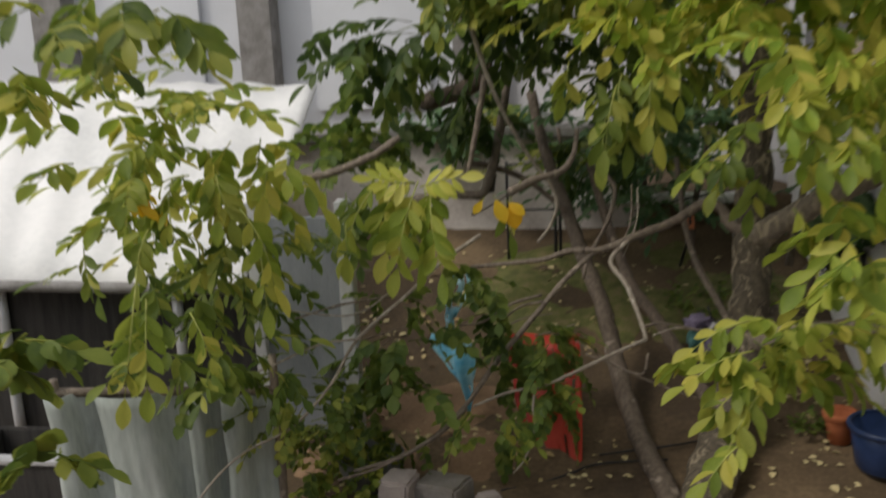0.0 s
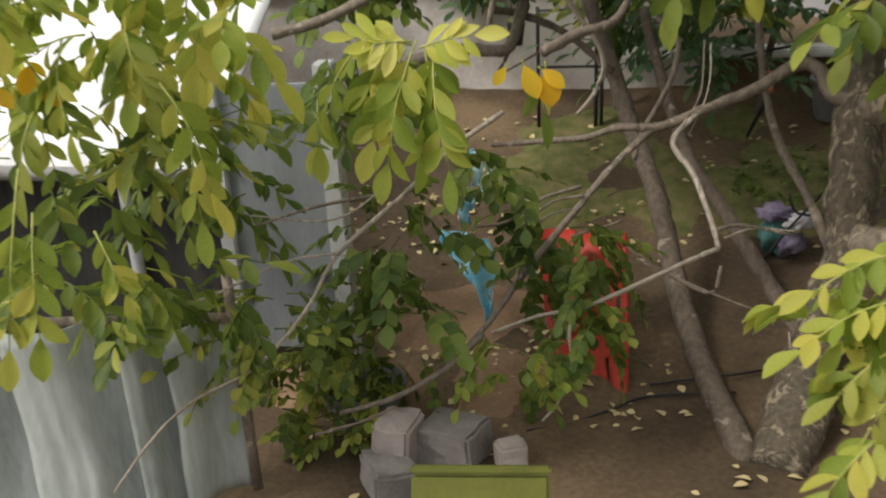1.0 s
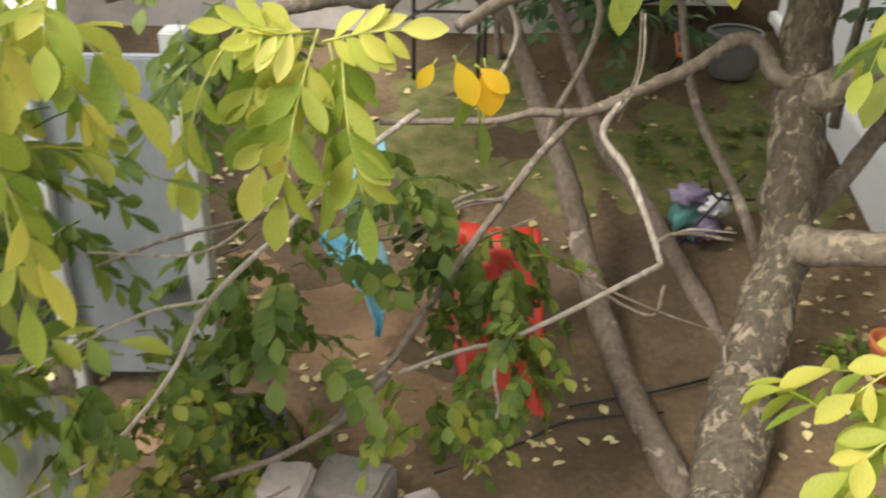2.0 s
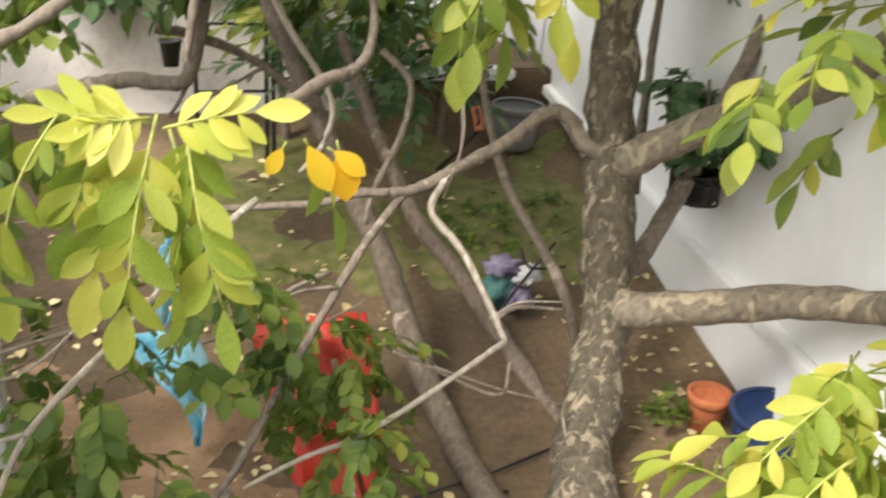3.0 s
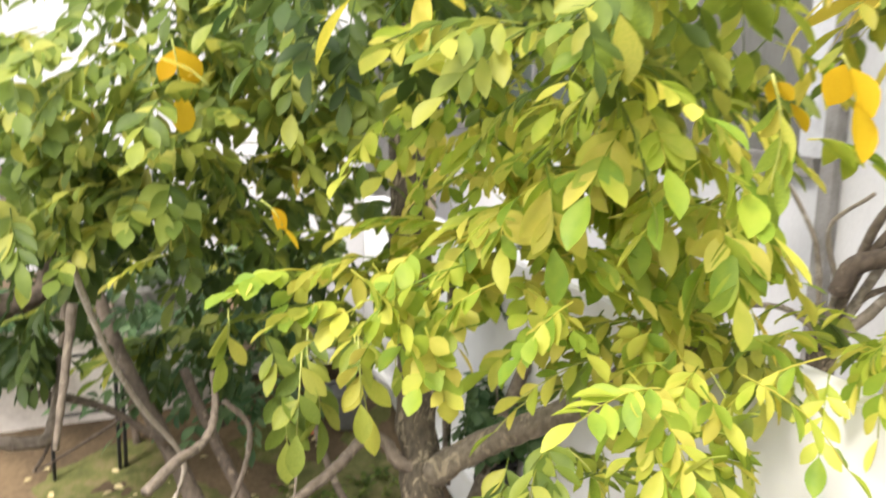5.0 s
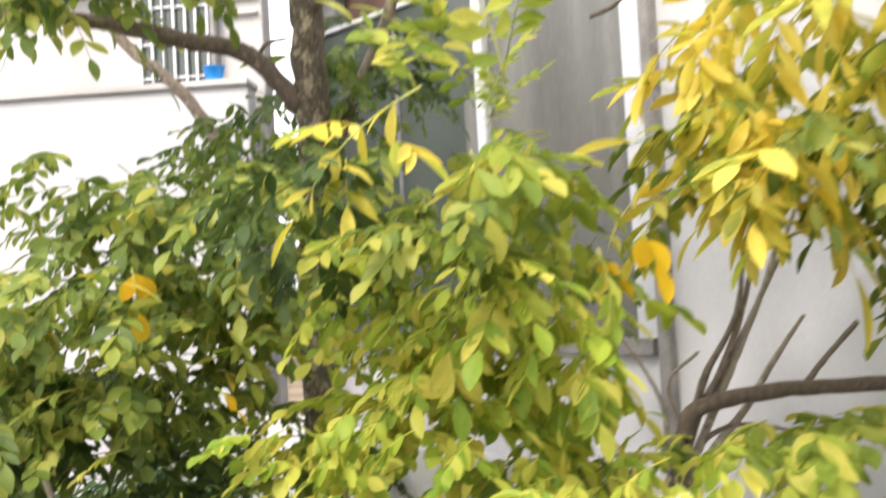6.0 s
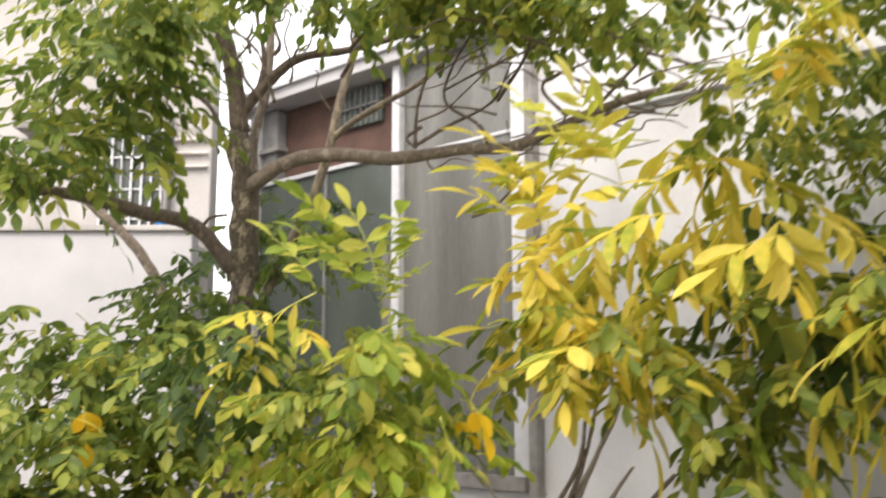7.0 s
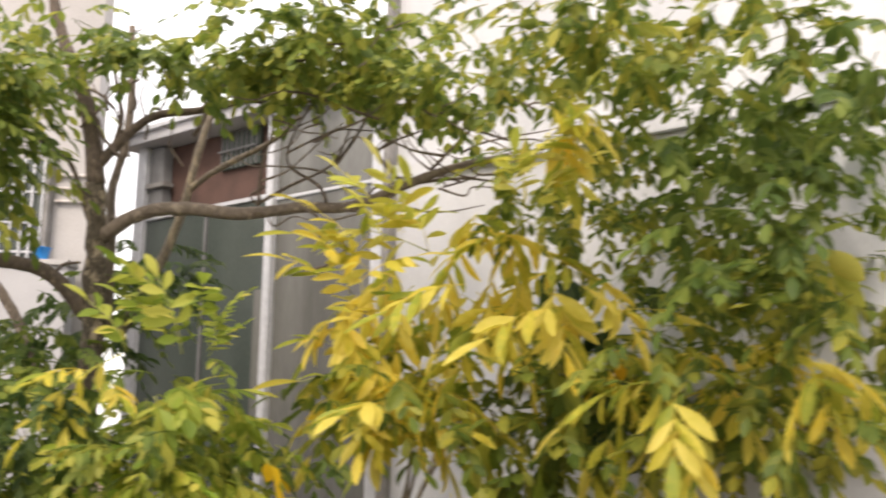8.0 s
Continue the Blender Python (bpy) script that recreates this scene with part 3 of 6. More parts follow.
def rough_block(name, lo, hi, material, parent, seed):
    """A worn square block with chipped faces."""
    bm = bmesh.new()
    slab(bm, lo, hi, .012)
    bmesh.ops.subdivide_edges(bm, edges=bm.edges[:], cuts=2, use_grid_fill=True)
    for w in bm.verts:
        w.co += Vector((1, 1, 1)) * .012 * noise.noise(w.co * 14 + Vector((seed, 0, 0)))
    ob = part(name, bm, material, parent)
    ob.rotation_euler = (0.1, 0.05, seed * .7)
    return ob


bundle = empty("cloth_bundle", (1.27, 5.04, 0.25), "heap of teal, lilac and white cloth on a small stand", "cloth")
crumple("teal_cloth", (-.11, -.06, -.02), (.04, .08, .20), TEAL, bundle, 2, "folded teal cloth")
crumple("lilac_cloth", (-.13, -.08, .15), (.02, .04, .23), LILAC, bundle, 4, "crumpled lilac printed cloth")
crumple("white_cloth", (-.02, -.10, .12), (.10, .0, .20), WHITECLOTH, bundle, 6, "white cloth")
crumple("grey_cloth", (-.04, -.10, .0), (.08, .03, .12), LILAC, bundle, 9, "greyish cloth")
for k in (-1, 1):
    v, f = tube_data([(-.11, -.09 * k, -.02), (.0, -.10, .16), (.12, -.09, .31)] if k > 0 else [(-.02, -.10, .30), (.02, -.11, .22), (.17, -.10, .21)], .006, .006, 5, .1, 3, 3)
    mesh_object("strap", v, f, BLACK, bundle, "black strap")


potted = empty("potted_plant", (1.89, 4.86, 0.70), "green leafy plant in a black pot hung on the white wall", "plant")
lathe("pot", [(0, .04), (.065, .04), (.088, .08), (.092, .155), (.10, .165), (.088, .17), (.07, .09), (0, .08)], BLACK, potted, wobble=.012)
v, f = tube_data([(0, 0, .1), (.02, .02, .3), (.0, .03, .5)], .012, .007, 6, .1, 2, 4)
mesh_object("stem", v, f, BARK_GREY, potted)
for kz in (.06, .14):
    v, f = tube_data([(.10, 0, kz), (.02, -.11, kz), (-.10, -.03, kz), (-.04, .10, kz), (.10, .03, kz)], .006, .006, 5, .05, 1, 4)
    mesh_object("bracket", v, f, BLACK, potted, "black wire bracket fixed to the wall")

foliage("crown", potted, "bushy", (-.03, -.02, .40), (.24, .22, .15), 50, .075, 41, .16, 4, .5)
weed = empty("weed", (1.66, 4.39, 0.09), "small tuft of green weeds growing from bare earth", "plant")
foliage("leaves", weed, "green", (0, 0, .03), (.07, .05, .03), 14, .035, 55, .08, 3, -.2)
weed = empty("weed", (1.36, 5.45, 0.34), "low spread of green weeds on damp mossy earth", "plant")
foliage("leaves", weed, "green", (.05, .1, .06), (.36, .46, .03), 48, .040, 56, .10, 3, -.2)
stone = rough_block("stone_block", (-0.085, -0.068, -.03), (0.085, 0.068, 0.160), PINK, None, 11)
stone.location = (-0.19, 3.72, -0.00)
tagged(stone, "rough pinkish concrete block lying on the earth", "stone", "stones in the yard")

stone = rough_block("stone_block", (-0.100, -0.080, -.03), (0.100, 0.080, 0.080), STONE, None, 12)
stone.location = (-0.19, 3.60, -0.01)
tagged(stone, "rough grey stone block lying on the earth", "stone", "stones in the yard")

stone = rough_block("stone_block", (-0.110, -0.100, -.03), (0.110, 0.100, 0.110), STONE, None, 13)
stone.location = (-0.00, 3.78, -0.00)
tagged(stone, "rough grey stone block lying on the earth", "stone", "stones in the yard")

stone = rough_block("stone_block", (-0.050, -0.046, -.03), (0.050, 0.046, 0.080), PINK, None, 14)
stone.location = (0.21, 3.73, -0.00)
tagged(stone, "rough pinkish concrete block lying on the earth", "stone", "stones in the yard")

board = empty("board", (0.17, 3.28, 0.21), "yellow-green painted board propped up on a stone", "board")
block("panel", (-.20, -.02, -.16), (.20, .02, .055), OLIVE, board, "", .012, pose(0, 0, 0, -28, 2, 8))
block("edge", (-.205, -.026, .05), (.205, .026, .075), OLIVE, board, "", .008, pose(0, 0, 0, -28, 2, 8))
block("foot", (-.03, -.02, -0.21), (.03, .04, -.1), STONE, board)

dark_pot = empty("flower_pot", (-0.36, 3.99, -0.03), "dark round pot holding a leafy bush", "flower pot")
lathe("body", [(0, 0), (.10, 0), (.15, .10), (.155, .16), (.145, .17), (.13, .1), (0, .08)], GREYP, dark_pot)
foliage("bush", dark_pot, "mid", (-.08, -.12, .22), (.24, .16, .20), 60, .048, 51, .16, 5, .5)

hose = empty("cable", (0.24, 3.94, -0.01), "thin black cable lying on the earth", "cable")
v, f = tube_data([(0.00, 0.00, 0.00), (0.16, 0.07, 0.00), (0.30, 0.14, 0.02), (0.44, 0.21, 0.04), (0.75, 0.25, 0.05)], .005, .005, 6, .05, 2, 5)
mesh_object("strand", v, f, BLACK, hose)
hose = empty("cable", (0.68, 4.20, 0.05), "thin black cable lying on the earth", "cable")
v, f = tube_data([(0.00, 0.00, 0.00), (0.14, 0.03, 0.01), (0.32, 0.07, 0.02), (0.50, 0.13, 0.03)], .005, .005, 6, .05, 2, 5)
mesh_object("strand", v, f, BLACK, hose)


# ---- red plastic sheet and blue plastic sheet among the leaves ----
def draped(name, rows, material, parent, seed, folds=.02, n=14, torn=0.0):
    """A creased sheet spanned between rows of (left, right) edge points, with thickness and torn gaps."""
    v, f = [], []
    m = len(rows)
    for j, (a, b) in enumerate(rows):
        a, b = Vector(a), Vector(b)
        nrm = (b - a).cross(Vector((0, 0, 1))).normalized()
        for i in range(n):
            t = i / (n - 1)
            c = a.lerp(b, t)
            k = folds * (math.sin(t * 9 + j * .5 + seed) + .8 * noise.noise(c * 9 + Vector((seed, 0, 0))))
            v.append(c + nrm * k)
    for j in range(m - 1):
        for i in range(n - 1):
            q = j * n + i
            if torn and noise.noise(Vector((i * .55, j * .75, seed * 3.1))) > torn:
                continue
            f.append((q, q + 1, q + n + 1, q + n))
    ob = mesh_object(name, v, f, material, parent)
    s = ob.modifiers.new("thick", 'SOLIDIFY')
    s.thickness = .006
    return ob


red = empty("plastic_sheet", (0.56, 4.03, 0.00), "bright red plastic sheet standing half hidden in leaves", "sheet")
draped("sheet", [((-0.34, 0.65, 0.48), (0.02, 0.55, 0.51)), ((-0.33, 0.60, 0.42), (0.03, 0.50, 0.45)), ((-0.32, 0.56, 0.37), (0.03, 0.46, 0.39)), ((-0.30, 0.49, 0.29), (0.03, 0.41, 0.33)), ((-0.29, 0.43, 0.22), (0.03, 0.36, 0.27)), ((-0.26, 0.36, 0.14), (0.03, 0.30, 0.19)), ((-0.24, 0.29, 0.06), (0.03, 0.24, 0.12)), ((-0.20, 0.24, 0.02), (0.03, 0.20, 0.07)), ((-0.16, 0.20, -0.02), (0.03, 0.16, 0.02)), ((-0.13, 0.17, -0.04), (0.03, 0.13, -0.02)), ((-0.09, 0.14, -0.06), (0.03, 0.10, -0.05))], RED, red, 2.0, .012, 18, .30)
v, f = tube_data([(0.02, 0.55, 0.51), (0.03, 0.32, 0.22), (0.03, 0.09, -0.06)], .012, .012, 6, .05, 2, 4)
mesh_object("rim", v, f, RED, red, "thicker red rim")
blue = empty("plastic_sheet", (0.08, 4.40, 0.94), "crumpled sky-blue plastic sheet caught on a branch", "sheet")
draped("sheet", [((-.21, .12, -.40), (-.03, .03, -.41)), ((-.22, .12, -.44), (-.01, .02, -.46)), ((-.20, .11, -.48), (0, .01, -.51)), ((-.16, .09, -.53), (0, .01, -.56)), ((-.13, .08, -.58), (-.01, .01, -.61)), ((-.10, .07, -.63), (-.01, .02, -.65)), ((-.07, .06, -.68), (-.02, .03, -.70)), ((-.05, .06, -.73), (-.02, .05, -.74)), ((-.05, .06, -.78), (-.03, .06, -.79))], BLUE, blue, 1.0, .02, 16, .40)
draped("scrap", [((-.10, .08, -.06), (-.01, .05, -.08)), ((-.12, .08, -.12), (.0, .04, -.14)), ((-.14, .08, -.18), (-.02, .04, -.20)), ((-.15, .09, -.24), (-.05, .05, -.26)), ((-.14, .09, -.30), (-.08, .06, -.31)), ((-.13, .1, -.36), (-.10, .08, -.38))], BLUE, blue, 3.0, .025, 16, .02)


# ---- white sheet roof and tarpaulin screen ----
awning = empty("shed", (-2.40, 4.10, 0.91), "low shed with a white sheet-metal roof", "shed")
rv, rf = [], []
A, B, C, D = [Vector(q) for q in ((-2.40, 4.10, 0.91), (-1.02, 4.29, 0.83), (-1.16, 6.34, 1.68), (-3.57, 6.00, 1.83))]
A, D = A + (A - B) * 0.8, D + (D - C) * 0.6
for j in range(9):
    for i in range(61):
        q = (A.lerp(B, i / 60)).lerp(D.lerp(C, i / 60), j / 8)
        rv.append(q - Vector(awning.location) + Vector((0, 0, .012 * math.sin(i * 1.1) + .01 * noise.noise(q * 2))))
for j in range(8):
    for i in range(60):
        a = j * 61 + i
        rf.append((a, a + 1, a + 62, a + 61))
roof = mesh_object("roof", rv, rf, AWNING, awning, "white sheet-metal roof")
roof.modifiers.new("thick", 'SOLIDIFY').thickness = .02
v, f = tube_data([A - Vector(awning.location), (A + B) / 2 - Vector(awning.location), B - Vector(awning.location)], .03, .03, 6, .02, 1, 4)
mesh_object("edge_beam", v, f, COPING, awning, "dark edge beam")
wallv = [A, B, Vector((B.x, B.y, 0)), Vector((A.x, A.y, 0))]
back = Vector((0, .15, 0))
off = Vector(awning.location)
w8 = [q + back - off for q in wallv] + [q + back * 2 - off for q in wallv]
# front painted dark for the shaded space below the roof edge
mesh_object("wall", w8, [(0, 1, 2, 3), (7, 6, 5, 4), (0, 4, 5, 1), (1, 5, 6, 2), (2, 6, 7, 3), (3, 7, 4, 0)], GLOOM, awning, "board front with the shade under the roof put into its dark colour", False)
for t in (.15, .5, .85):
    q = A.lerp(B, t) + back * .8 - off
    v, f = tube_data([(q.x, q.y, q.z), (q.x, q.y, q.z / 2 - off.z / 2), (q.x, q.y, -off.z)], .03, .03, 6, .05, 1, 2)
    mesh_object("post", v, f, ALU, awning)


# added box for the dark opening beside the tarpaulin, its shade painted as near-black
crate = empty("crate", (-1.75, 3.75, 0), "made-up dark box standing in for a shaded opening with a pale bar beside the tarpaulin", "crate")
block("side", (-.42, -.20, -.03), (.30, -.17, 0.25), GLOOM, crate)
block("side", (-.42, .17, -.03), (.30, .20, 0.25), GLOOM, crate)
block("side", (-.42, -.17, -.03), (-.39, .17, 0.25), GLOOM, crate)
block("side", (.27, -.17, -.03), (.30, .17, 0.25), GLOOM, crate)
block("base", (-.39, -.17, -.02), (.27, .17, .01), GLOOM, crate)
block("rim", (-.43, -.215, 0.25), (.31, -.16, 0.28), ALU, crate, "pale metal rim")

tarp = empty("tarpaulin", (-1.40, 3.17, 0), "grey-green tarpaulin hanging in broad vertical folds", "tarpaulin")
tv, tf = [], []
TA, TB = Vector((-1.37, 3.17, 0.73)), Vector((-0.57, 3.48, 0.63))
for j in range(15):
    for i in range(101):
        u, w = i / 100, j / 14
        q = TA.lerp(TB, u)
        z = q.z * (1 - w) + .01 * w
        g = .038 * math.tanh(2.5 * math.sin(u * 24 + 1.6 * math.sin(u * 9))) + .003 * math.sin(u * 97) * w
        g += .02 * noise.noise(Vector((u * 7, w * 3, 0)))
        tv.append((q.x - TA.x + .10 * w * (1 - u) + .04 * w * math.sin(u * 5), q.y - TA.y - g - .25 * w * w * (1 - u) * .5, z))
for j in range(14):
    for i in range(100):
        a = j * 101 + i
        tf.append((a, a + 1, a + 102, a + 101))
cloth = mesh_object("cloth", tv, tf, TARP, tarp)
cloth.modifiers.new("thick", 'SOLIDIFY').thickness = .006
span = TB - TA
v, f = tube_data([(0, .03, TA.z), (span.x / 2, span.y / 2 + .03, (TA.z + TB.z) / 2), (span.x, span.y + .03, TB.z)], .018, .018, 6, .05, 1, 4)
mesh_object("rail", v, f, BARK_GREY, tarp, "wooden rail")
for t in (0.02, 0.98):
    v, f = tube_data([(span.x * t, span.y * t + .03, 0), (span.x * t, span.y * t + .03, .5), (span.x * t, span.y * t + .03, TA.z + .05)], .02, .018, 6, .08, 1, 3)
    mesh_object("post", v, f, BARK_GREY, tarp, "wooden post")


screen = empty("screen_panel", (-0.92, 4.29, 0), "blue-grey painted panel on two posts behind the leaves", "panel")
block("sheet", (0, 0, .1), (0.39, .04, 1.18), SLATE, screen)
block("post", (-.05, -.03, 0), (.01, .05, 1.26), ALU, screen)
block("post", (0.39, -.03, 0), (0.46, .05, 1.26), ALU, screen)



# ---- trees ----

big = empty("tree", (0, 0, 0), "tree with flaking patchy bark and long feathered yellow-green leaves", "tree")
limb("trunk", big, BARK, 0.104, 0.060, (1.09, 3.84, -0.06), (1.17, 4.02, 0.05), (1.27, 4.25, 0.20), (1.37, 4.43, 0.47), (1.39, 4.51, 0.69), (1.41, 4.62, 0.97), (1.43, 4.73, 1.24), (1.44, 4.80, 1.60), (1.46, 4.92, 2.20), (1.52, 5.02, 2.65), (1.56, 5.04, 3.18), (1.52, 4.99, 3.64), (1.50, 4.96, 3.90), (1.45, 4.92, 4.26), label="flaking trunk with pale tan patches")
limb("limb", big, BARK_DARK, 0.060, 0.030, (1.46, 4.92, 4.25), (1.39, 4.90, 4.59), (1.30, 4.91, 4.89), (1.19, 4.95, 5.15), (1.09, 4.96, 5.48))
limb("limb", big, BARK_DARK, 0.035, 0.015, (1.45, 4.90, 4.36), (1.56, 4.78, 4.54), (1.69, 4.65, 4.68), (1.92, 4.46, 4.73), (2.17, 4.24, 4.82), (2.42, 4.02, 4.95))
limb("limb", big, BARK_DARK, 0.020, 0.008, (1.51, 4.83, 4.46), (1.53, 4.78, 4.66), (1.47, 4.77, 4.92), (1.40, 4.77, 5.22))
limb("limb", big, BARK_GREY, 0.048, 0.022, (1.52, 4.94, 3.92), (1.65, 4.74, 4.05), (1.82, 4.53, 4.09), (2.11, 4.25, 4.06), (2.38, 3.97, 4.10), (2.56, 3.76, 4.10), (2.77, 3.50, 4.22), (2.95, 3.28, 4.32), (3.19, 3.01, 4.39))
limb("limb", big, BARK_DARK, 0.050, 0.026, (1.51, 5.04, 3.44), (1.25, 5.04, 3.68), (0.95, 5.10, 3.74), (0.62, 5.20, 3.81), (0.31, 5.29, 3.83), (-0.05, 5.41, 3.84))
limb("limb", big, BARK_GREY, 0.035, 0.030, (1.49, 5.76, 3.11), (1.32, 5.85, 3.51), (1.15, 5.96, 3.77), (1.01, 6.07, 3.92), (0.85, 6.18, 4.18))
limb("limb", big, BARK_DARK, 0.012, 0.008, (1.28, 5.05, 3.65), (1.32, 5.00, 3.73), (1.40, 4.93, 3.75))
limb("limb", big, BARK_LIMB, 0.036, 0.022, (1.80, 5.21, 3.34), (1.87, 5.13, 3.57), (1.98, 5.01, 3.87), (2.05, 4.91, 4.20), (2.09, 4.83, 4.56), (2.14, 4.76, 4.86), (2.16, 4.71, 5.15))
limb("limb", big, BARK_LIMB, 0.022, 0.015, (2.06, 4.89, 4.30), (2.15, 4.68, 4.42), (2.36, 4.38, 4.59), (2.45, 4.17, 4.74))
limb("limb", big, BARK_GREY, 0.034, 0.022, (1.69, 5.16, 3.40), (1.65, 5.10, 3.98), (1.63, 5.09, 4.26), (1.67, 5.02, 4.58), (1.67, 4.98, 4.93), (1.63, 4.95, 5.35))
limb("limb", big, BARK_DARK, 0.020, 0.009, (1.45, 4.97, 4.03), (1.38, 4.98, 4.23), (1.30, 5.01, 4.40), (1.17, 5.09, 4.50), (1.01, 5.21, 4.56))
limb("twig", big, BARK_DARK, 0.012, 0.006, (2.13, 4.10, 4.09), (2.12, 4.06, 4.32), (2.14, 3.99, 4.57), (2.07, 3.98, 4.92))
limb("twig", big, BARK_DARK, 0.012, 0.006, (2.45, 3.84, 4.12), (2.40, 3.86, 4.22), (2.24, 3.96, 4.35), (2.25, 3.91, 4.54), (2.32, 3.82, 4.73))
limb("twig", big, BARK_DARK, 0.012, 0.006, (2.14, 4.09, 4.11), (2.26, 3.97, 4.21), (2.45, 3.80, 4.35), (2.51, 3.70, 4.57))
limb("twig", big, BARK_DARK, 0.012, 0.006, (2.15, 4.06, 4.21), (2.09, 4.12, 4.15), (2.13, 4.10, 4.09))
limb("twig", big, BARK_DARK, 0.012, 0.006, (2.56, 3.76, 4.10), (2.63, 3.70, 4.15), (2.68, 3.64, 4.24))
limb("twig", big, BARK_DARK, 0.012, 0.006, (2.42, 3.95, 3.71), (2.50, 3.87, 3.75), (2.58, 3.79, 3.86))
limb("twig", big, BARK_DARK, 0.012, 0.006, (2.47, 3.78, 4.35), (2.57, 3.65, 4.60), (2.59, 3.60, 4.79))
limb("twig", big, BARK_DARK, 0.012, 0.006, (2.78, 3.55, 4.27), (2.66, 3.61, 4.44), (2.85, 3.44, 4.57))
limb("twig", big, BARK_DARK, 0.012, 0.006, (2.85, 3.50, 4.25), (3.08, 3.32, 4.29), (3.28, 3.16, 4.27))
limb("twig", big, BARK_DARK, 0.012, 0.006, (2.92, 3.43, 4.33), (3.08, 3.26, 4.57), (3.19, 3.14, 4.73))
limb("twig", big, BARK_DARK, 0.012, 0.006, (1.79, 4.26, 4.64), (1.88, 4.16, 4.79), (1.97, 4.06, 4.92))
limb("twig", big, BARK_DARK, 0.012, 0.006, (1.64, 4.38, 4.61), (1.68, 4.32, 4.76), (1.58, 4.37, 4.89))
limb("twig", big, BARK_DARK, 0.012, 0.006, (1.98, 4.09, 4.72), (2.21, 3.91, 4.70), (2.38, 3.77, 4.73), (2.64, 3.59, 4.63))
limb("limb", big, BARK_LIMB, 0.066, 0.038, (1.43, 4.64, 0.97), (1.44, 4.56, 1.01), (1.47, 4.54, 1.04), (1.59, 4.46, 1.14), (1.72, 4.29, 1.27), (1.88, 4.16, 1.39), (1.89, 3.99, 1.54), (1.89, 3.73, 1.71), (1.89, 3.53, 1.82))
limb("limb", big, BARK_LIMB, 0.066, 0.040, (1.41, 4.47, 0.54), (1.42, 4.40, 0.56), (1.45, 4.35, 0.57), (1.62, 4.23, 0.63), (1.79, 4.08, 0.71), (1.90, 3.90, 0.78), (1.89, 3.67, 0.86), (1.90, 3.42, 0.91), (1.89, 3.18, 1.00))
limb("twig", big, BARK_GREY, 0.012, 0.007, (2.16, 3.81, 0.77), (2.17, 3.83, 0.81), (2.21, 3.82, 0.84))
limb("limb", big, BARK_GREY, 0.038, 0.024, (1.41, 4.51, 0.57), (1.57, 4.61, 0.66), (1.73, 4.69, 0.86), (1.82, 4.73, 1.04), (1.98, 4.79, 1.34), (2.13, 4.89, 1.71), (2.21, 4.99, 2.03))
limb("limb", big, BARK_GREY, 0.020, 0.014, (1.62, 4.82, 0.80), (1.72, 5.03, 1.13), (1.78, 5.14, 1.43), (1.83, 5.26, 1.74))
limb("limb", big, BARK_GREY, 0.030, 0.016, (1.38, 4.60, 1.02), (1.31, 4.62, 1.05), (1.26, 4.67, 1.13), (1.18, 4.68, 1.14), (1.04, 4.62, 1.07), (0.83, 4.52, 1.01), (0.71, 4.48, 0.97), (0.62, 4.45, 0.97))
limb("limb", big, BARK_GREY, 0.016, 0.010, (0.62, 4.45, 0.97), (0.54, 4.49, 0.96), (0.42, 4.57, 0.90), (0.23, 4.69, 0.85), (0.04, 4.78, 0.81))
limb("limb", big, TWIG, 0.012, 0.009, (0.83, 4.52, 1.01), (0.74, 4.41, 0.93), (0.81, 4.29, 0.84), (0.87, 4.14, 0.70), (0.88, 4.07, 0.66))
limb("limb", big, TWIG, 0.009, 0.006, (0.88, 4.07, 0.66), (0.74, 4.00, 0.62), (0.59, 3.95, 0.56), (0.43, 3.91, 0.50), (0.30, 3.87, 0.49), (0.14, 3.85, 0.43))
limb("twig", big, TWIG, 0.006, 0.004, (0.41, 3.86, 0.53), (0.40, 3.80, 0.45), (0.41, 3.75, 0.38), (0.37, 3.69, 0.27), (0.32, 3.67, 0.21))
limb("limb", big, BARK_GREY, 0.014, 0.010, (0.68, 4.48, 0.97), (0.53, 4.34, 0.86), (0.36, 4.16, 0.70), (0.22, 4.00, 0.56), (0.10, 3.90, 0.41), (-0.05, 3.83, 0.27))
limb("twig", big, BARK_GREY, 0.006, 0.004, (0.43, 4.22, 0.79), (0.31, 4.28, 0.74), (0.18, 4.31, 0.61))
limb("twig", big, BARK_GREY, 0.008, 0.005, (0.88, 4.14, 0.70), (0.97, 4.21, 0.69), (1.16, 4.30, 0.62))
limb("twig", big, BARK_GREY, 0.006, 0.004, (0.89, 4.04, 0.61), (0.86, 4.02, 0.52), (0.73, 4.11, 0.54), (0.57, 4.24, 0.60))
limb("twig", big, BARK_GREY, 0.008, 0.005, (0.42, 4.29, 0.80), (0.29, 4.22, 0.78), (0.17, 4.14, 0.72), (0.06, 4.08, 0.72))
limb("limb", big, TWIG, 0.009, 0.004, (0.19, 3.91, 1.17), (0.04, 3.82, 1.08), (-0.09, 3.73, 0.97), (-0.29, 3.60, 0.81), (-0.38, 3.50, 0.66), (-0.52, 3.40, 0.52), (-0.69, 3.31, 0.45), (-0.80, 3.23, 0.36), (-0.90, 3.14, 0.23))
limb("twig", big, TWIG, 0.005, 0.003, (-0.28, 3.59, 0.82), (-0.44, 3.53, 0.81), (-0.71, 3.41, 0.72), (-0.95, 3.33, 0.72))
limb("twig", big, TWIG, 0.004, 0.003, (-0.16, 3.81, 0.97), (-0.32, 3.69, 0.89), (-0.56, 3.61, 0.93))
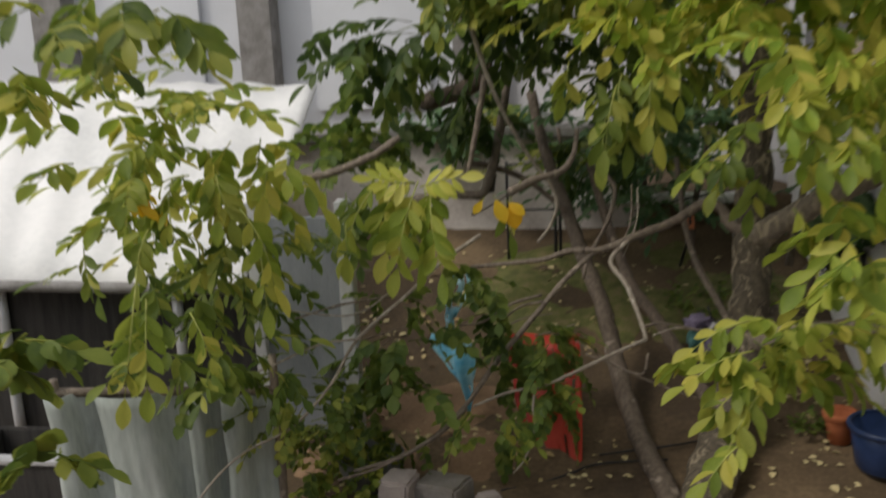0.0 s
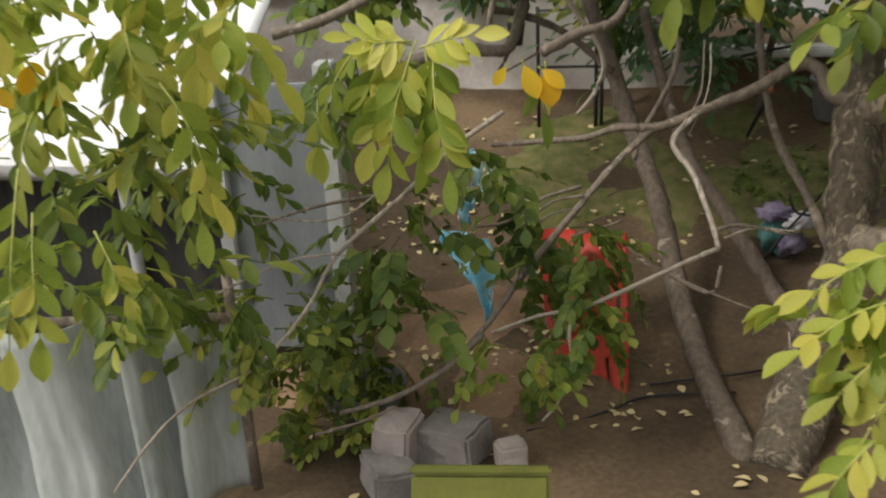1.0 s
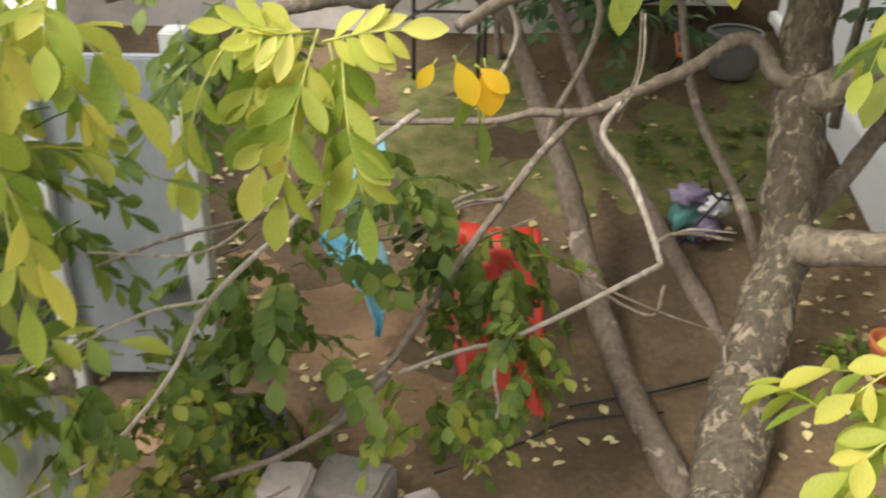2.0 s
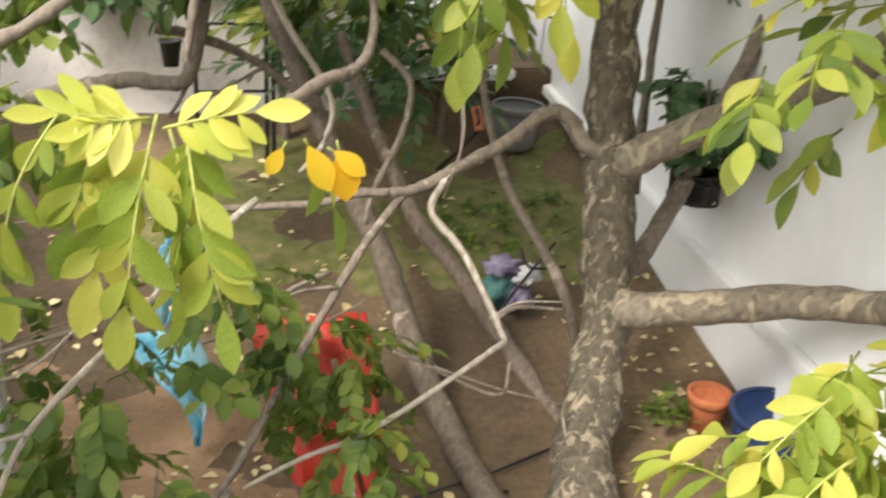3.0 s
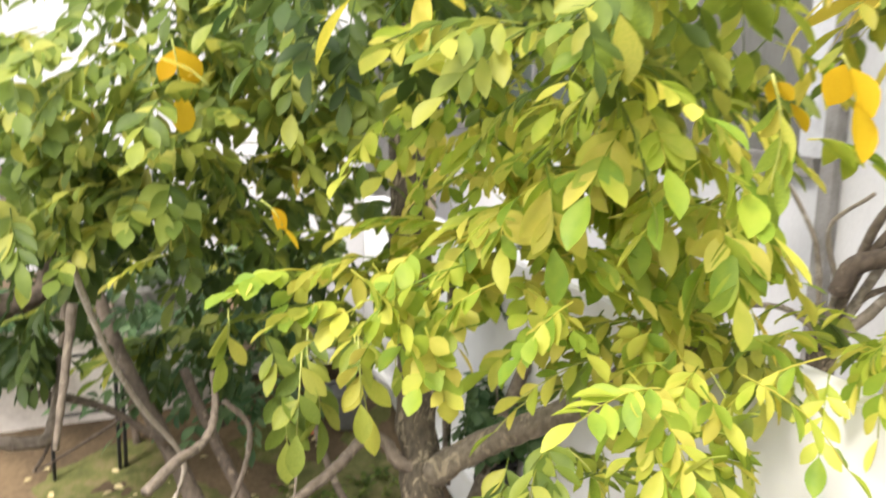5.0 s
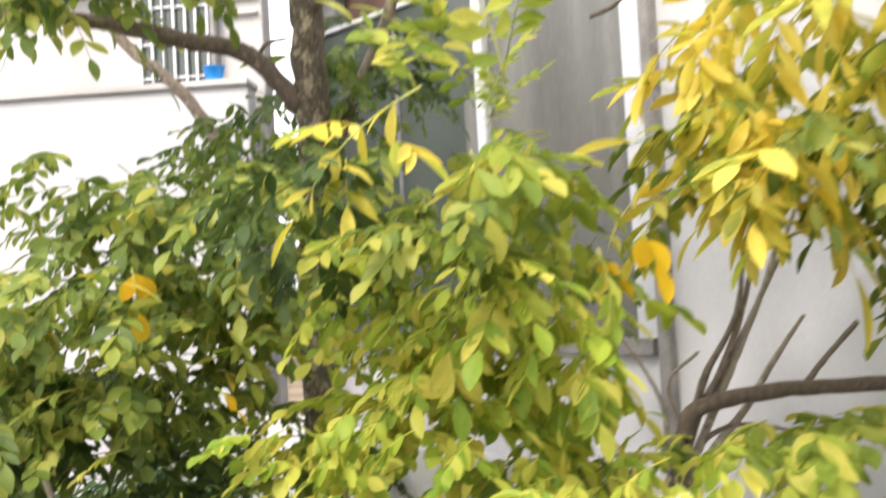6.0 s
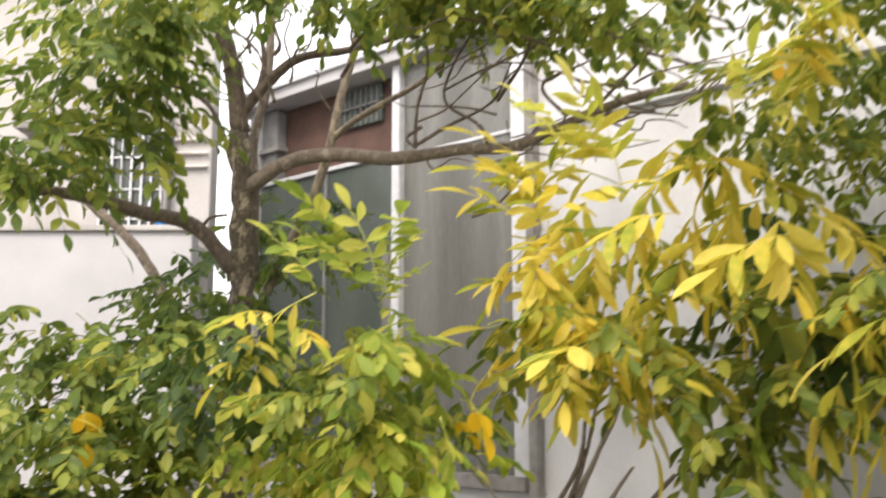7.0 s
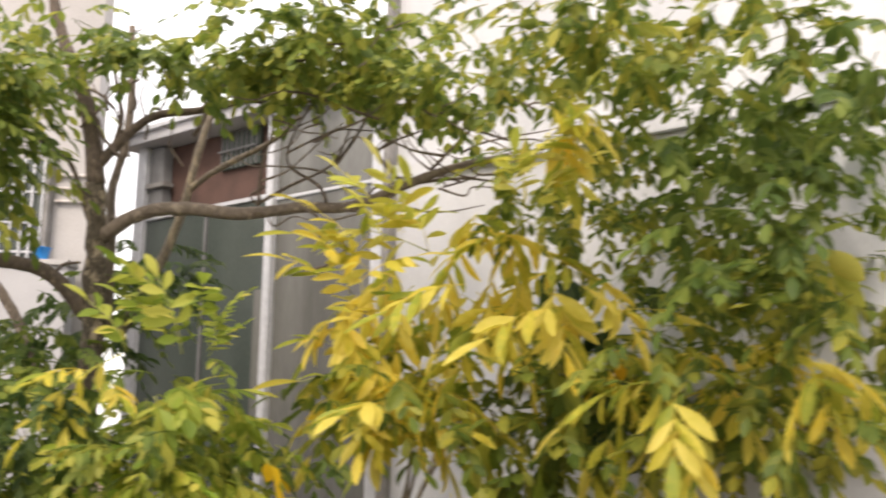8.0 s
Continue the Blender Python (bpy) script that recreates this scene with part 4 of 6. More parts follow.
limb("twig", big, BARK_GREY, 0.006, 0.004, (-0.18, 3.79, 0.94), (-0.37, 3.70, 0.93), (-0.54, 3.60, 0.90))
limb("twig", big, BARK_GREY, 0.012, 0.008, (0.11, 3.86, 0.42), (-0.01, 3.79, 0.32), (-0.18, 3.72, 0.24), (-0.36, 3.67, 0.20))
limb("twig", big, BARK_DARK, 0.006, 0.004, (-0.35, 3.39, 0.30), (-0.21, 3.43, 0.33), (-0.11, 3.46, 0.37))
limb("limb", big, BARK_GREY, 0.020, 0.012, (0.29, 4.25, 1.29), (0.40, 4.35, 1.33), (0.51, 4.43, 1.35), (0.57, 4.52, 1.41), (0.59, 4.63, 1.52))

slim = empty("tree", (0, 0, 0), "slender leaning tree with smooth grey trunk and dark leaves", "tree")
limb("trunk", slim, BARK_BROWN, 0.055, 0.030, (1.00, 3.88, -0.07), (0.96, 4.02, 0.00), (0.89, 4.24, 0.07), (0.81, 4.50, 0.22), (0.76, 4.72, 0.39), (0.70, 4.89, 0.59), (0.62, 5.09, 0.76), (0.55, 5.25, 0.93), (0.46, 5.43, 1.14), (0.39, 5.58, 1.32), (0.31, 5.80, 1.62))
limb("limb", slim, BARK_DARK, 0.040, 0.022, (1.28, 4.45, 0.05), (1.22, 4.70, 0.15), (1.09, 4.82, 0.34), (0.98, 4.93, 0.50), (0.87, 5.02, 0.63), (0.79, 5.18, 0.81), (0.73, 5.33, 0.97), (0.65, 5.52, 1.23))
limb("limb", slim, BARK_GREY, 0.022, 0.014, (1.48, 4.80, 0.16), (1.37, 4.77, 0.43), (1.30, 4.86, 0.58), (1.19, 4.99, 0.78), (1.13, 5.12, 1.04), (1.11, 5.24, 1.29))
limb("limb", slim, TWIG, 0.011, 0.009, (0.12, 4.40, 2.03), (0.21, 4.46, 1.73), (0.33, 4.60, 1.45), (0.48, 4.68, 1.20), (0.46, 4.68, 1.06), (0.39, 4.69, 0.96))
limb("limb", slim, BARK_GREY, 0.013, 0.010, (0.69, 4.93, 1.29), (0.77, 4.86, 1.20), (0.74, 4.81, 1.05), (0.64, 4.77, 0.86), (0.61, 4.73, 0.76))
limb("twig", slim, BARK_GREY, 0.004, 0.003, (0.84, 4.52, 1.27), (0.83, 4.45, 1.10), (0.77, 4.42, 0.98))
limb("limb", slim, BARK_GREY, 0.030, 0.024, (-0.46, 5.27, 1.04), (-0.31, 5.26, 1.08), (-0.13, 5.24, 1.12), (0.03, 5.21, 1.11), (0.09, 5.25, 1.17), (0.15, 5.36, 1.42), (0.19, 5.49, 1.69), (0.23, 5.62, 1.95))
limb("limb", slim, BARK_DARK, 0.020, 0.014, (-0.03, 5.32, 1.28), (0.12, 5.32, 1.25), (0.31, 5.30, 1.17), (0.52, 5.22, 1.01))
limb("twig", slim, BARK_DARK, 0.010, 0.006, (0.08, 5.22, 1.15), (0.05, 5.20, 1.07), (0.00, 5.19, 1.00))
limb("twig", slim, BARK_DARK, 0.007, 0.005, (0.33, 5.14, 1.19), (0.18, 5.16, 1.10), (0.01, 5.19, 1.00))
limb("limb", slim, BARK_DARK, 0.055, 0.030, (-0.26, 5.31, 1.62), (-0.09, 5.21, 1.67), (0.08, 5.12, 1.75), (0.11, 5.12, 1.93), (0.02, 5.16, 2.06), (-0.06, 5.19, 2.19))
limb("limb", slim, BARK_GREY, 0.018, 0.012, (0.15, 4.73, 1.79), (0.11, 4.68, 1.58), (0.06, 4.62, 1.32))
limb("limb", slim, BARK_GREY, 0.020, 0.015, (-0.61, 4.12, 1.39), (-0.46, 4.16, 1.42), (-0.31, 4.22, 1.48), (-0.20, 4.26, 1.55))
limb("twig", slim, BARK_GREY, 0.005, 0.003, (-0.82, 4.51, 0.36), (-0.62, 4.58, 0.44), (-0.27, 4.63, 0.54))
limb("twig", slim, BARK_GREY, 0.005, 0.003, (-0.77, 4.52, 0.39), (-0.48, 4.54, 0.42), (-0.36, 4.61, 0.48))
limb("twig", slim, BARK_GREY, 0.005, 0.003, (-0.71, 4.74, 0.82), (-0.56, 4.74, 0.81), (-0.39, 4.75, 0.81), (-0.28, 4.80, 0.86))
limb("twig", slim, BARK_GREY, 0.005, 0.003, (0.11, 4.43, 0.51), (0.30, 4.51, 0.61), (0.46, 4.55, 0.63))
limb("twig", slim, BARK_GREY, 0.005, 0.003, (0.38, 4.41, 0.56), (0.47, 4.46, 0.57), (0.57, 4.51, 0.59))
limb("twig", slim, BARK_GREY, 0.005, 0.003, (0.62, 4.34, 0.50), (0.93, 4.28, 0.38), (1.17, 4.26, 0.30))
limb("twig", slim, TWIG, 0.005, 0.003, (0.93, 4.34, 0.59), (1.04, 4.39, 0.61), (1.20, 4.41, 0.59))
limb("twig", slim, BARK_GREY, 0.005, 0.003, (-0.82, 4.40, 0.14), (-0.73, 4.48, 0.21), (-0.51, 4.53, 0.28))
limb("twig", slim, BARK_GREY, 0.005, 0.003, (-0.62, 4.32, 0.06), (-0.52, 4.45, 0.22), (-0.33, 4.60, 0.48))
limb("twig", slim, BARK_GREY, 0.005, 0.003, (-0.14, 4.15, -0.10), (-0.10, 4.28, 0.04), (-0.08, 4.38, 0.14))
limb("cord", big, TWIG, 0.004, 0.004, (1.16, 4.22, 0.28), (1.17, 4.14, 0.14), (1.16, 4.02, -0.10), label="pale cord tied to the trunk")
limb("vine", big, TWIG, 0.004, 0.003, (0.87, 4.61, 1.24), (0.87, 4.56, 1.13), (0.85, 4.53, 1.04), (0.80, 4.50, 0.93))
limb("twig", big, BARK_GREY, 0.009, 0.003, (3.13, 3.06, 4.28), (3.04, 3.14, 4.28), (2.97, 3.18, 4.36), (2.93, 3.21, 4.37), (2.84, 3.27, 4.42))
limb("twig", big, BARK_DARK, 0.009, 0.003, (2.56, 3.60, 4.08), (2.56, 3.61, 4.05), (2.47, 3.68, 4.05), (2.45, 3.69, 4.08), (2.39, 3.74, 4.06))
limb("twig", big, BARK_DARK, 0.008, 0.003, (3.42, 3.12, 4.75), (3.46, 3.07, 4.80), (3.58, 2.98, 4.80), (3.63, 2.94, 4.82), (3.65, 2.91, 4.89))
limb("twig", big, BARK_GREY, 0.008, 0.003, (2.90, 3.33, 4.20), (3.03, 3.24, 4.16), (3.06, 3.20, 4.21), (3.16, 3.12, 4.21), (3.24, 3.07, 4.17))
limb("twig", big, BARK_DARK, 0.006, 0.003, (3.09, 3.47, 4.27), (3.02, 3.51, 4.38), (2.98, 3.53, 4.44), (2.88, 3.59, 4.54), (2.88, 3.57, 4.62))
limb("twig", big, BARK_DARK, 0.009, 0.003, (3.42, 3.19, 4.38), (3.46, 3.15, 4.40), (3.53, 3.07, 4.52), (3.57, 3.03, 4.59), (3.60, 2.99, 4.64))
limb("twig", big, BARK_GREY, 0.006, 0.003, (3.38, 3.05, 4.37), (3.25, 3.13, 4.49), (3.14, 3.20, 4.54), (3.00, 3.28, 4.68), (2.85, 3.39, 4.73))
limb("twig", big, BARK_DARK, 0.009, 0.003, (2.60, 3.53, 4.09), (2.68, 3.46, 4.15), (2.67, 3.46, 4.20), (2.70, 3.42, 4.25), (2.76, 3.38, 4.24))
limb("twig", big, BARK_DARK, 0.008, 0.003, (2.21, 3.94, 4.40), (2.32, 3.83, 4.48), (2.44, 3.72, 4.55), (2.65, 3.56, 4.56), (2.75, 3.46, 4.67))
limb("twig", big, BARK_GREY, 0.008, 0.003, (2.09, 4.01, 4.22), (2.20, 3.92, 4.28), (2.27, 3.84, 4.37), (2.36, 3.75, 4.49), (2.43, 3.67, 4.58))
limb("twig", big, BARK_DARK, 0.008, 0.003, (3.07, 3.30, 4.45), (3.16, 3.21, 4.51), (3.32, 3.08, 4.56), (3.47, 2.95, 4.60), (3.62, 2.82, 4.66))
limb("twig", big, BARK_DARK, 0.009, 0.003, (2.91, 3.45, 4.57), (2.87, 3.47, 4.61), (2.74, 3.54, 4.74), (2.63, 3.62, 4.79), (2.61, 3.61, 4.92))
limb("twig", big, BARK_GREY, 0.007, 0.003, (3.07, 3.41, 4.63), (3.11, 3.38, 4.67), (3.21, 3.29, 4.74), (3.27, 3.23, 4.80), (3.30, 3.21, 4.80))
limb("twig", big, BARK_DARK, 0.009, 0.003, (3.17, 3.42, 4.30), (3.03, 3.52, 4.36), (2.91, 3.59, 4.46), (2.82, 3.64, 4.61), (2.70, 3.71, 4.73))
limb("twig", big, BARK_DARK, 0.009, 0.003, (2.09, 4.07, 4.04), (2.14, 4.03, 4.03), (2.19, 4.00, 3.96), (2.27, 3.93, 4.02), (2.35, 3.87, 4.00))
limb("twig", big, BARK_GREY, 0.008, 0.003, (2.53, 3.85, 4.30), (2.40, 3.95, 4.34), (2.21, 4.09, 4.35), (2.11, 4.17, 4.35), (1.99, 4.25, 4.42))
limb("twig", big, BARK_DARK, 0.008, 0.003, (3.26, 3.18, 4.33), (3.31, 3.14, 4.36), (3.44, 3.02, 4.44), (3.47, 2.98, 4.50), (3.54, 2.93, 4.48))
limb("twig", big, BARK_DARK, 0.011, 0.003, (3.26, 3.04, 4.33), (3.33, 2.96, 4.44), (3.48, 2.84, 4.48), (3.57, 2.75, 4.57), (3.60, 2.72, 4.59))
limb("twig", big, BARK_GREY, 0.009, 0.003, (2.36, 3.91, 4.07), (2.46, 3.83, 4.01), (2.62, 3.70, 4.06), (2.70, 3.64, 4.05), (2.88, 3.50, 4.02))
limb("twig", big, BARK_DARK, 0.007, 0.003, (2.67, 3.65, 4.12), (2.62, 3.69, 4.16), (2.59, 3.70, 4.16), (2.54, 3.75, 4.15), (2.51, 3.75, 4.24))
limb("twig", big, BARK_DARK, 0.009, 0.003, (2.62, 3.65, 4.10), (2.78, 3.52, 4.10), (2.90, 3.43, 4.07), (3.03, 3.33, 4.08), (3.17, 3.21, 4.12))
limb("twig", big, BARK_GREY, 0.011, 0.003, (2.85, 3.22, 4.37), (2.79, 3.27, 4.38), (2.69, 3.34, 4.40), (2.57, 3.42, 4.45), (2.53, 3.47, 4.40))
limb("twig", big, BARK_DARK, 0.006, 0.003, (2.65, 3.46, 4.46), (2.58, 3.52, 4.42), (2.47, 3.60, 4.49), (2.38, 3.69, 4.38), (2.31, 3.75, 4.40))
limb("twig", big, BARK_DARK, 0.007, 0.003, (3.06, 3.14, 4.25), (2.94, 3.23, 4.28), (2.82, 3.30, 4.37), (2.73, 3.35, 4.48), (2.64, 3.41, 4.56))
limb("twig", big, BARK_GREY, 0.006, 0.003, (2.59, 3.81, 4.10), (2.68, 3.72, 4.19), (2.71, 3.69, 4.23), (2.79, 3.63, 4.26), (2.88, 3.54, 4.32))
limb("twig", big, BARK_DARK, 0.007, 0.003, (3.07, 3.48, 4.26), (3.17, 3.39, 4.30), (3.24, 3.33, 4.34), (3.34, 3.24, 4.37), (3.45, 3.14, 4.47))
limb("twig", big, BARK_DARK, 0.011, 0.003, (1.58, 4.73, 4.41), (1.52, 4.74, 4.58), (1.46, 4.76, 4.72), (1.37, 4.81, 4.81), (1.32, 4.83, 4.93))
limb("twig", big, BARK_DARK, 0.013, 0.003, (1.55, 4.76, 4.38), (1.43, 4.82, 4.54), (1.40, 4.83, 4.64), (1.25, 4.90, 4.82), (1.21, 4.91, 4.91))
limb("twig", big, BARK_DARK, 0.011, 0.003, (1.42, 4.83, 4.48), (1.39, 4.84, 4.55), (1.38, 4.84, 4.65), (1.35, 4.85, 4.69), (1.36, 4.83, 4.77))
limb("twig", big, BARK_DARK, 0.013, 0.003, (1.87, 4.47, 4.55), (1.91, 4.41, 4.68), (1.89, 4.40, 4.82), (1.93, 4.35, 4.94), (2.00, 4.27, 5.03))
limb("twig", big, BARK_DARK, 0.009, 0.003, (1.32, 4.89, 4.58), (1.41, 4.80, 4.71), (1.47, 4.72, 4.85), (1.57, 4.63, 4.96), (1.67, 4.53, 5.05))
limb("twig", big, BARK_DARK, 0.011, 0.003, (1.47, 4.75, 4.70), (1.40, 4.79, 4.78), (1.33, 4.84, 4.83), (1.29, 4.85, 4.92), (1.25, 4.86, 5.02))
limb("twig", big, BARK_DARK, 0.014, 0.003, (1.90, 4.39, 4.80), (1.96, 4.33, 4.86), (1.97, 4.30, 4.99), (2.01, 4.26, 5.07), (2.06, 4.20, 5.14))
limb("twig", big, BARK_DARK, 0.014, 0.003, (1.55, 4.70, 4.68), (1.57, 4.67, 4.74), (1.53, 4.67, 4.86), (1.57, 4.63, 4.89), (1.57, 4.61, 5.02))
limb("twig", big, BARK_DARK, 0.011, 0.003, (1.30, 4.86, 4.83), (1.34, 4.81, 4.93), (1.47, 4.69, 5.03), (1.50, 4.64, 5.16), (1.55, 4.59, 5.20))
limb("twig", big, BARK_DARK, 0.009, 0.003, (1.89, 4.39, 4.84), (1.85, 4.41, 4.93), (1.80, 4.44, 4.95), (1.76, 4.46, 5.04), (1.71, 4.50, 5.02))
limb("twig", big, BARK_DARK, 0.011, 0.003, (1.64, 4.63, 4.62), (1.65, 4.61, 4.71), (1.69, 4.58, 4.71), (1.71, 4.55, 4.77), (1.70, 4.53, 4.89))
limb("twig", big, BARK_DARK, 0.009, 0.003, (1.64, 4.66, 4.52), (1.64, 4.64, 4.61), (1.59, 4.65, 4.77), (1.60, 4.61, 4.91), (1.54, 4.63, 5.03))
limb("twig", big, BARK_DARK, 0.008, 0.003, (1.84, 4.53, 4.36), (1.78, 4.56, 4.45), (1.76, 4.57, 4.50), (1.76, 4.55, 4.58), (1.71, 4.59, 4.61))
limb("twig", big, BARK_DARK, 0.011, 0.003, (1.44, 4.78, 4.69), (1.42, 4.78, 4.77), (1.43, 4.76, 4.81), (1.43, 4.75, 4.86), (1.41, 4.76, 4.93))
limb("twig", big, BARK_DARK, 0.006, 0.003, (2.70, 3.21, 4.57), (2.78, 3.10, 4.60), (2.88, 3.03, 4.58), (2.93, 2.94, 4.50), (3.00, 2.87, 4.43))
limb("twig", big, BARK_DARK, 0.011, 0.003, (1.98, 3.59, 4.83), (2.05, 3.55, 4.84), (2.08, 3.45, 4.86), (2.12, 3.38, 4.86), (2.20, 3.35, 4.90))
limb("twig", big, BARK_DARK, 0.008, 0.003, (2.59, 3.33, 4.62), (2.67, 3.23, 4.62), (2.73, 3.11, 4.62), (2.76, 2.99, 4.65), (2.82, 2.90, 4.73))
limb("twig", big, BARK_DARK, 0.006, 0.003, (2.17, 3.53, 4.49), (2.13, 3.64, 4.47), (2.11, 3.71, 4.40), (2.02, 3.74, 4.34), (1.93, 3.80, 4.31))
limb("twig", big, BARK_DARK, 0.006, 0.003, (2.07, 3.82, 4.44), (2.15, 3.71, 4.51), (2.26, 3.63, 4.59), (2.32, 3.55, 4.71), (2.42, 3.47, 4.81))
limb("twig", big, BARK_DARK, 0.009, 0.003, (2.13, 3.39, 4.58), (2.01, 3.45, 4.61), (1.87, 3.51, 4.60), (1.79, 3.61, 4.56), (1.66, 3.65, 4.56))
limb("twig", big, BARK_DARK, 0.007, 0.003, (2.13, 3.20, 4.77), (2.21, 3.15, 4.83), (2.24, 3.08, 4.91), (2.27, 2.98, 4.94), (2.36, 2.93, 4.99))
limb("twig", big, BARK_DARK, 0.011, 0.003, (2.36, 3.39, 4.96), (2.31, 3.45, 5.05), (2.22, 3.48, 5.12), (2.14, 3.49, 5.20), (2.05, 3.51, 5.26))
limb("twig", big, BARK_DARK, 0.007, 0.003, (2.82, 2.48, 4.48), (2.80, 2.55, 4.53), (2.77, 2.61, 4.56), (2.73, 2.66, 4.61), (2.70, 2.71, 4.67))
limb("twig", big, BARK_DARK, 0.009, 0.003, (2.40, 3.28, 4.51), (2.26, 3.33, 4.54), (2.13, 3.38, 4.58), (2.01, 3.44, 4.65), (1.92, 3.47, 4.76))
limb("twig", big, BARK_DARK, 0.010, 0.003, (2.77, 2.97, 4.47), (2.90, 2.91, 4.45), (2.99, 2.82, 4.41), (3.10, 2.73, 4.42), (3.18, 2.65, 4.37))
limb("twig", big, BARK_DARK, 0.006, 0.003, (1.93, 3.65, 4.49), (2.02, 3.61, 4.47), (2.07, 3.54, 4.42), (2.14, 3.47, 4.41), (2.20, 3.40, 4.38))
limb("twig", big, BARK_DARK, 0.007, 0.003, (2.13, 3.02, 4.72), (2.06, 3.04, 4.66), (2.02, 3.09, 4.61), (1.98, 3.15, 4.57), (1.98, 3.23, 4.53))
limb("twig", big, BARK_DARK, 0.007, 0.003, (2.18, 3.25, 4.89), (2.13, 3.30, 4.89), (2.08, 3.35, 4.89), (2.04, 3.41, 4.93), (1.99, 3.47, 4.96))
limb("twig", big, BARK_DARK, 0.007, 0.003, (2.41, 2.99, 4.57), (2.44, 2.92, 4.48), (2.53, 2.86, 4.44), (2.58, 2.78, 4.38), (2.67, 2.76, 4.34))
limb("twig", big, BARK_DARK, 0.009, 0.003, (2.13, 3.53, 4.37), (2.24, 3.47, 4.45), (2.33, 3.36, 4.50), (2.43, 3.30, 4.60), (2.48, 3.18, 4.67))

coppice = empty("tree", (0, 0, 0), "cut-back stump with a sheaf of thin upright stems and golden leaves", "tree")
limb("trunk", coppice, BARK, 0.050, 0.060, (2.77, 3.92, -0.05), (2.75, 3.94, 0.80), (2.78, 3.92, 1.60), (2.77, 3.92, 1.56))
limb("stem", coppice, BARK_GREY, 0.023, 0.009, (2.77, 3.92, 1.58), (2.84, 3.84, 1.88), (2.94, 3.75, 2.12), (3.02, 3.67, 2.43), (3.06, 3.61, 2.75))
limb("stem", coppice, TWIG, 0.023, 0.009, (2.80, 3.90, 1.59), (2.91, 3.79, 1.92), (3.01, 3.70, 2.21), (3.10, 3.61, 2.50), (3.18, 3.53, 2.86))
limb("stem", coppice, TWIG, 0.023, 0.009, (2.82, 3.88, 1.60), (3.02, 3.71, 1.91), (3.11, 3.62, 2.11), (3.21, 3.51, 2.32))
limb("stem", coppice, BARK_GREY, 0.023, 0.009, (2.79, 3.91, 1.61), (2.86, 3.82, 2.03), (2.98, 3.70, 2.34), (3.00, 3.65, 2.68))
limb("stem", coppice, TWIG, 0.014, 0.007, (2.76, 3.93, 1.61), (2.71, 3.92, 1.89), (2.64, 3.92, 2.05), (2.48, 3.99, 2.33))
limb("stem", coppice, TWIG, 0.014, 0.007, (2.76, 3.92, 1.62), (2.61, 3.98, 1.72), (2.44, 4.05, 1.72), (2.34, 4.08, 1.66))
limb("stem", coppice, BARK_GREY, 0.014, 0.007, (2.80, 3.90, 1.63), (2.89, 3.80, 1.80), (3.05, 3.66, 1.83), (3.32, 3.44, 1.72))
limb("stem", coppice, TWIG, 0.014, 0.007, (2.81, 3.89, 1.60), (2.97, 3.75, 2.12), (3.14, 3.59, 2.55), (3.23, 3.50, 2.88))
limb("stem", coppice, TWIG, 0.014, 0.007, (2.77, 3.92, 1.62), (2.77, 3.88, 1.81), (2.70, 3.88, 2.04), (2.80, 3.78, 2.18))
limb("limb", coppice, BARK_DARK, 0.038, 0.032, (2.72, 3.83, 1.80), (2.76, 3.77, 1.93), (3.01, 3.58, 1.99), (3.26, 3.39, 2.00), (3.60, 3.13, 2.01), (3.84, 2.84, 2.07), (3.98, 2.50, 2.16))
limb("limb", coppice, BARK_GREY, 0.016, 0.012, (3.15, 3.49, 2.01), (3.24, 3.43, 2.13), (3.37, 3.35, 2.28))

# feathered leaves nearest the eye
hero_spray(big, "fresh", (-0.01, 3.62, 1.45), (-0.08, 3.48, 1.14), 0.115, 5, 101)
hero_spray(big, "fresh", (0.04, 3.61, 1.44), (0.09, 3.48, 1.12), 0.121, 5, 102)
hero_spray(big, "fresh", (-0.05, 3.65, 1.42), (-0.13, 3.53, 1.19), 0.109, 5, 103)
hero_spray(big, "fresh", (0.01, 3.63, 1.42), (0.00, 3.52, 1.16), 0.111, 5, 104)
hero_spray(big, "fresh", (-0.10, 3.66, 1.43), (-0.17, 3.58, 1.26), 0.099, 4, 105)
hero_spray(big, "fresh", (-0.18, 3.68, 1.44), (-0.29, 3.54, 1.18), 0.103, 3, 106)
hero_spray(big, "pale", (-0.02, 3.6, 1.44), (-0.17, 3.56, 1.47), 0.085, 4, 107, (0.15, -0.9, 0.5))
hero_spray(big, "pale", (0.0, 3.6, 1.43), (0.16, 3.56, 1.47), 0.085, 5, 108, (0.15, -0.9, 0.5))
hero_spray(big, "pale", (-0.02, 3.6, 1.45), (-0.11, 3.56, 1.45), 0.090, 3, 109, (0.15, -0.9, 0.5))
hero_spray(big, "fresh", (0.04, 3.64, 1.42), (0.02, 3.57, 1.26), 0.108, 3, 110)
hero_spray(big, "orange", (0.233, 3.72, 1.362), (0.225, 3.715, 1.352), 0.055, 0, 111, (0.1, -0.9, 0.4))
hero_spray(big, "orange", (0.269, 3.72, 1.369), (0.276, 3.715, 1.356), 0.095, 0, 112, (0.1, -0.9, 0.4))
hero_spray(big, "orange", (0.335, 3.72, 1.364), (0.339, 3.715, 1.342), 0.110, 0, 113, (0.1, -0.9, 0.4))
hero_spray(big, "orange", (0.316, 3.72, 1.349), (0.328, 3.715, 1.343), 0.075, 0, 114, (0.1, -0.9, 0.4))
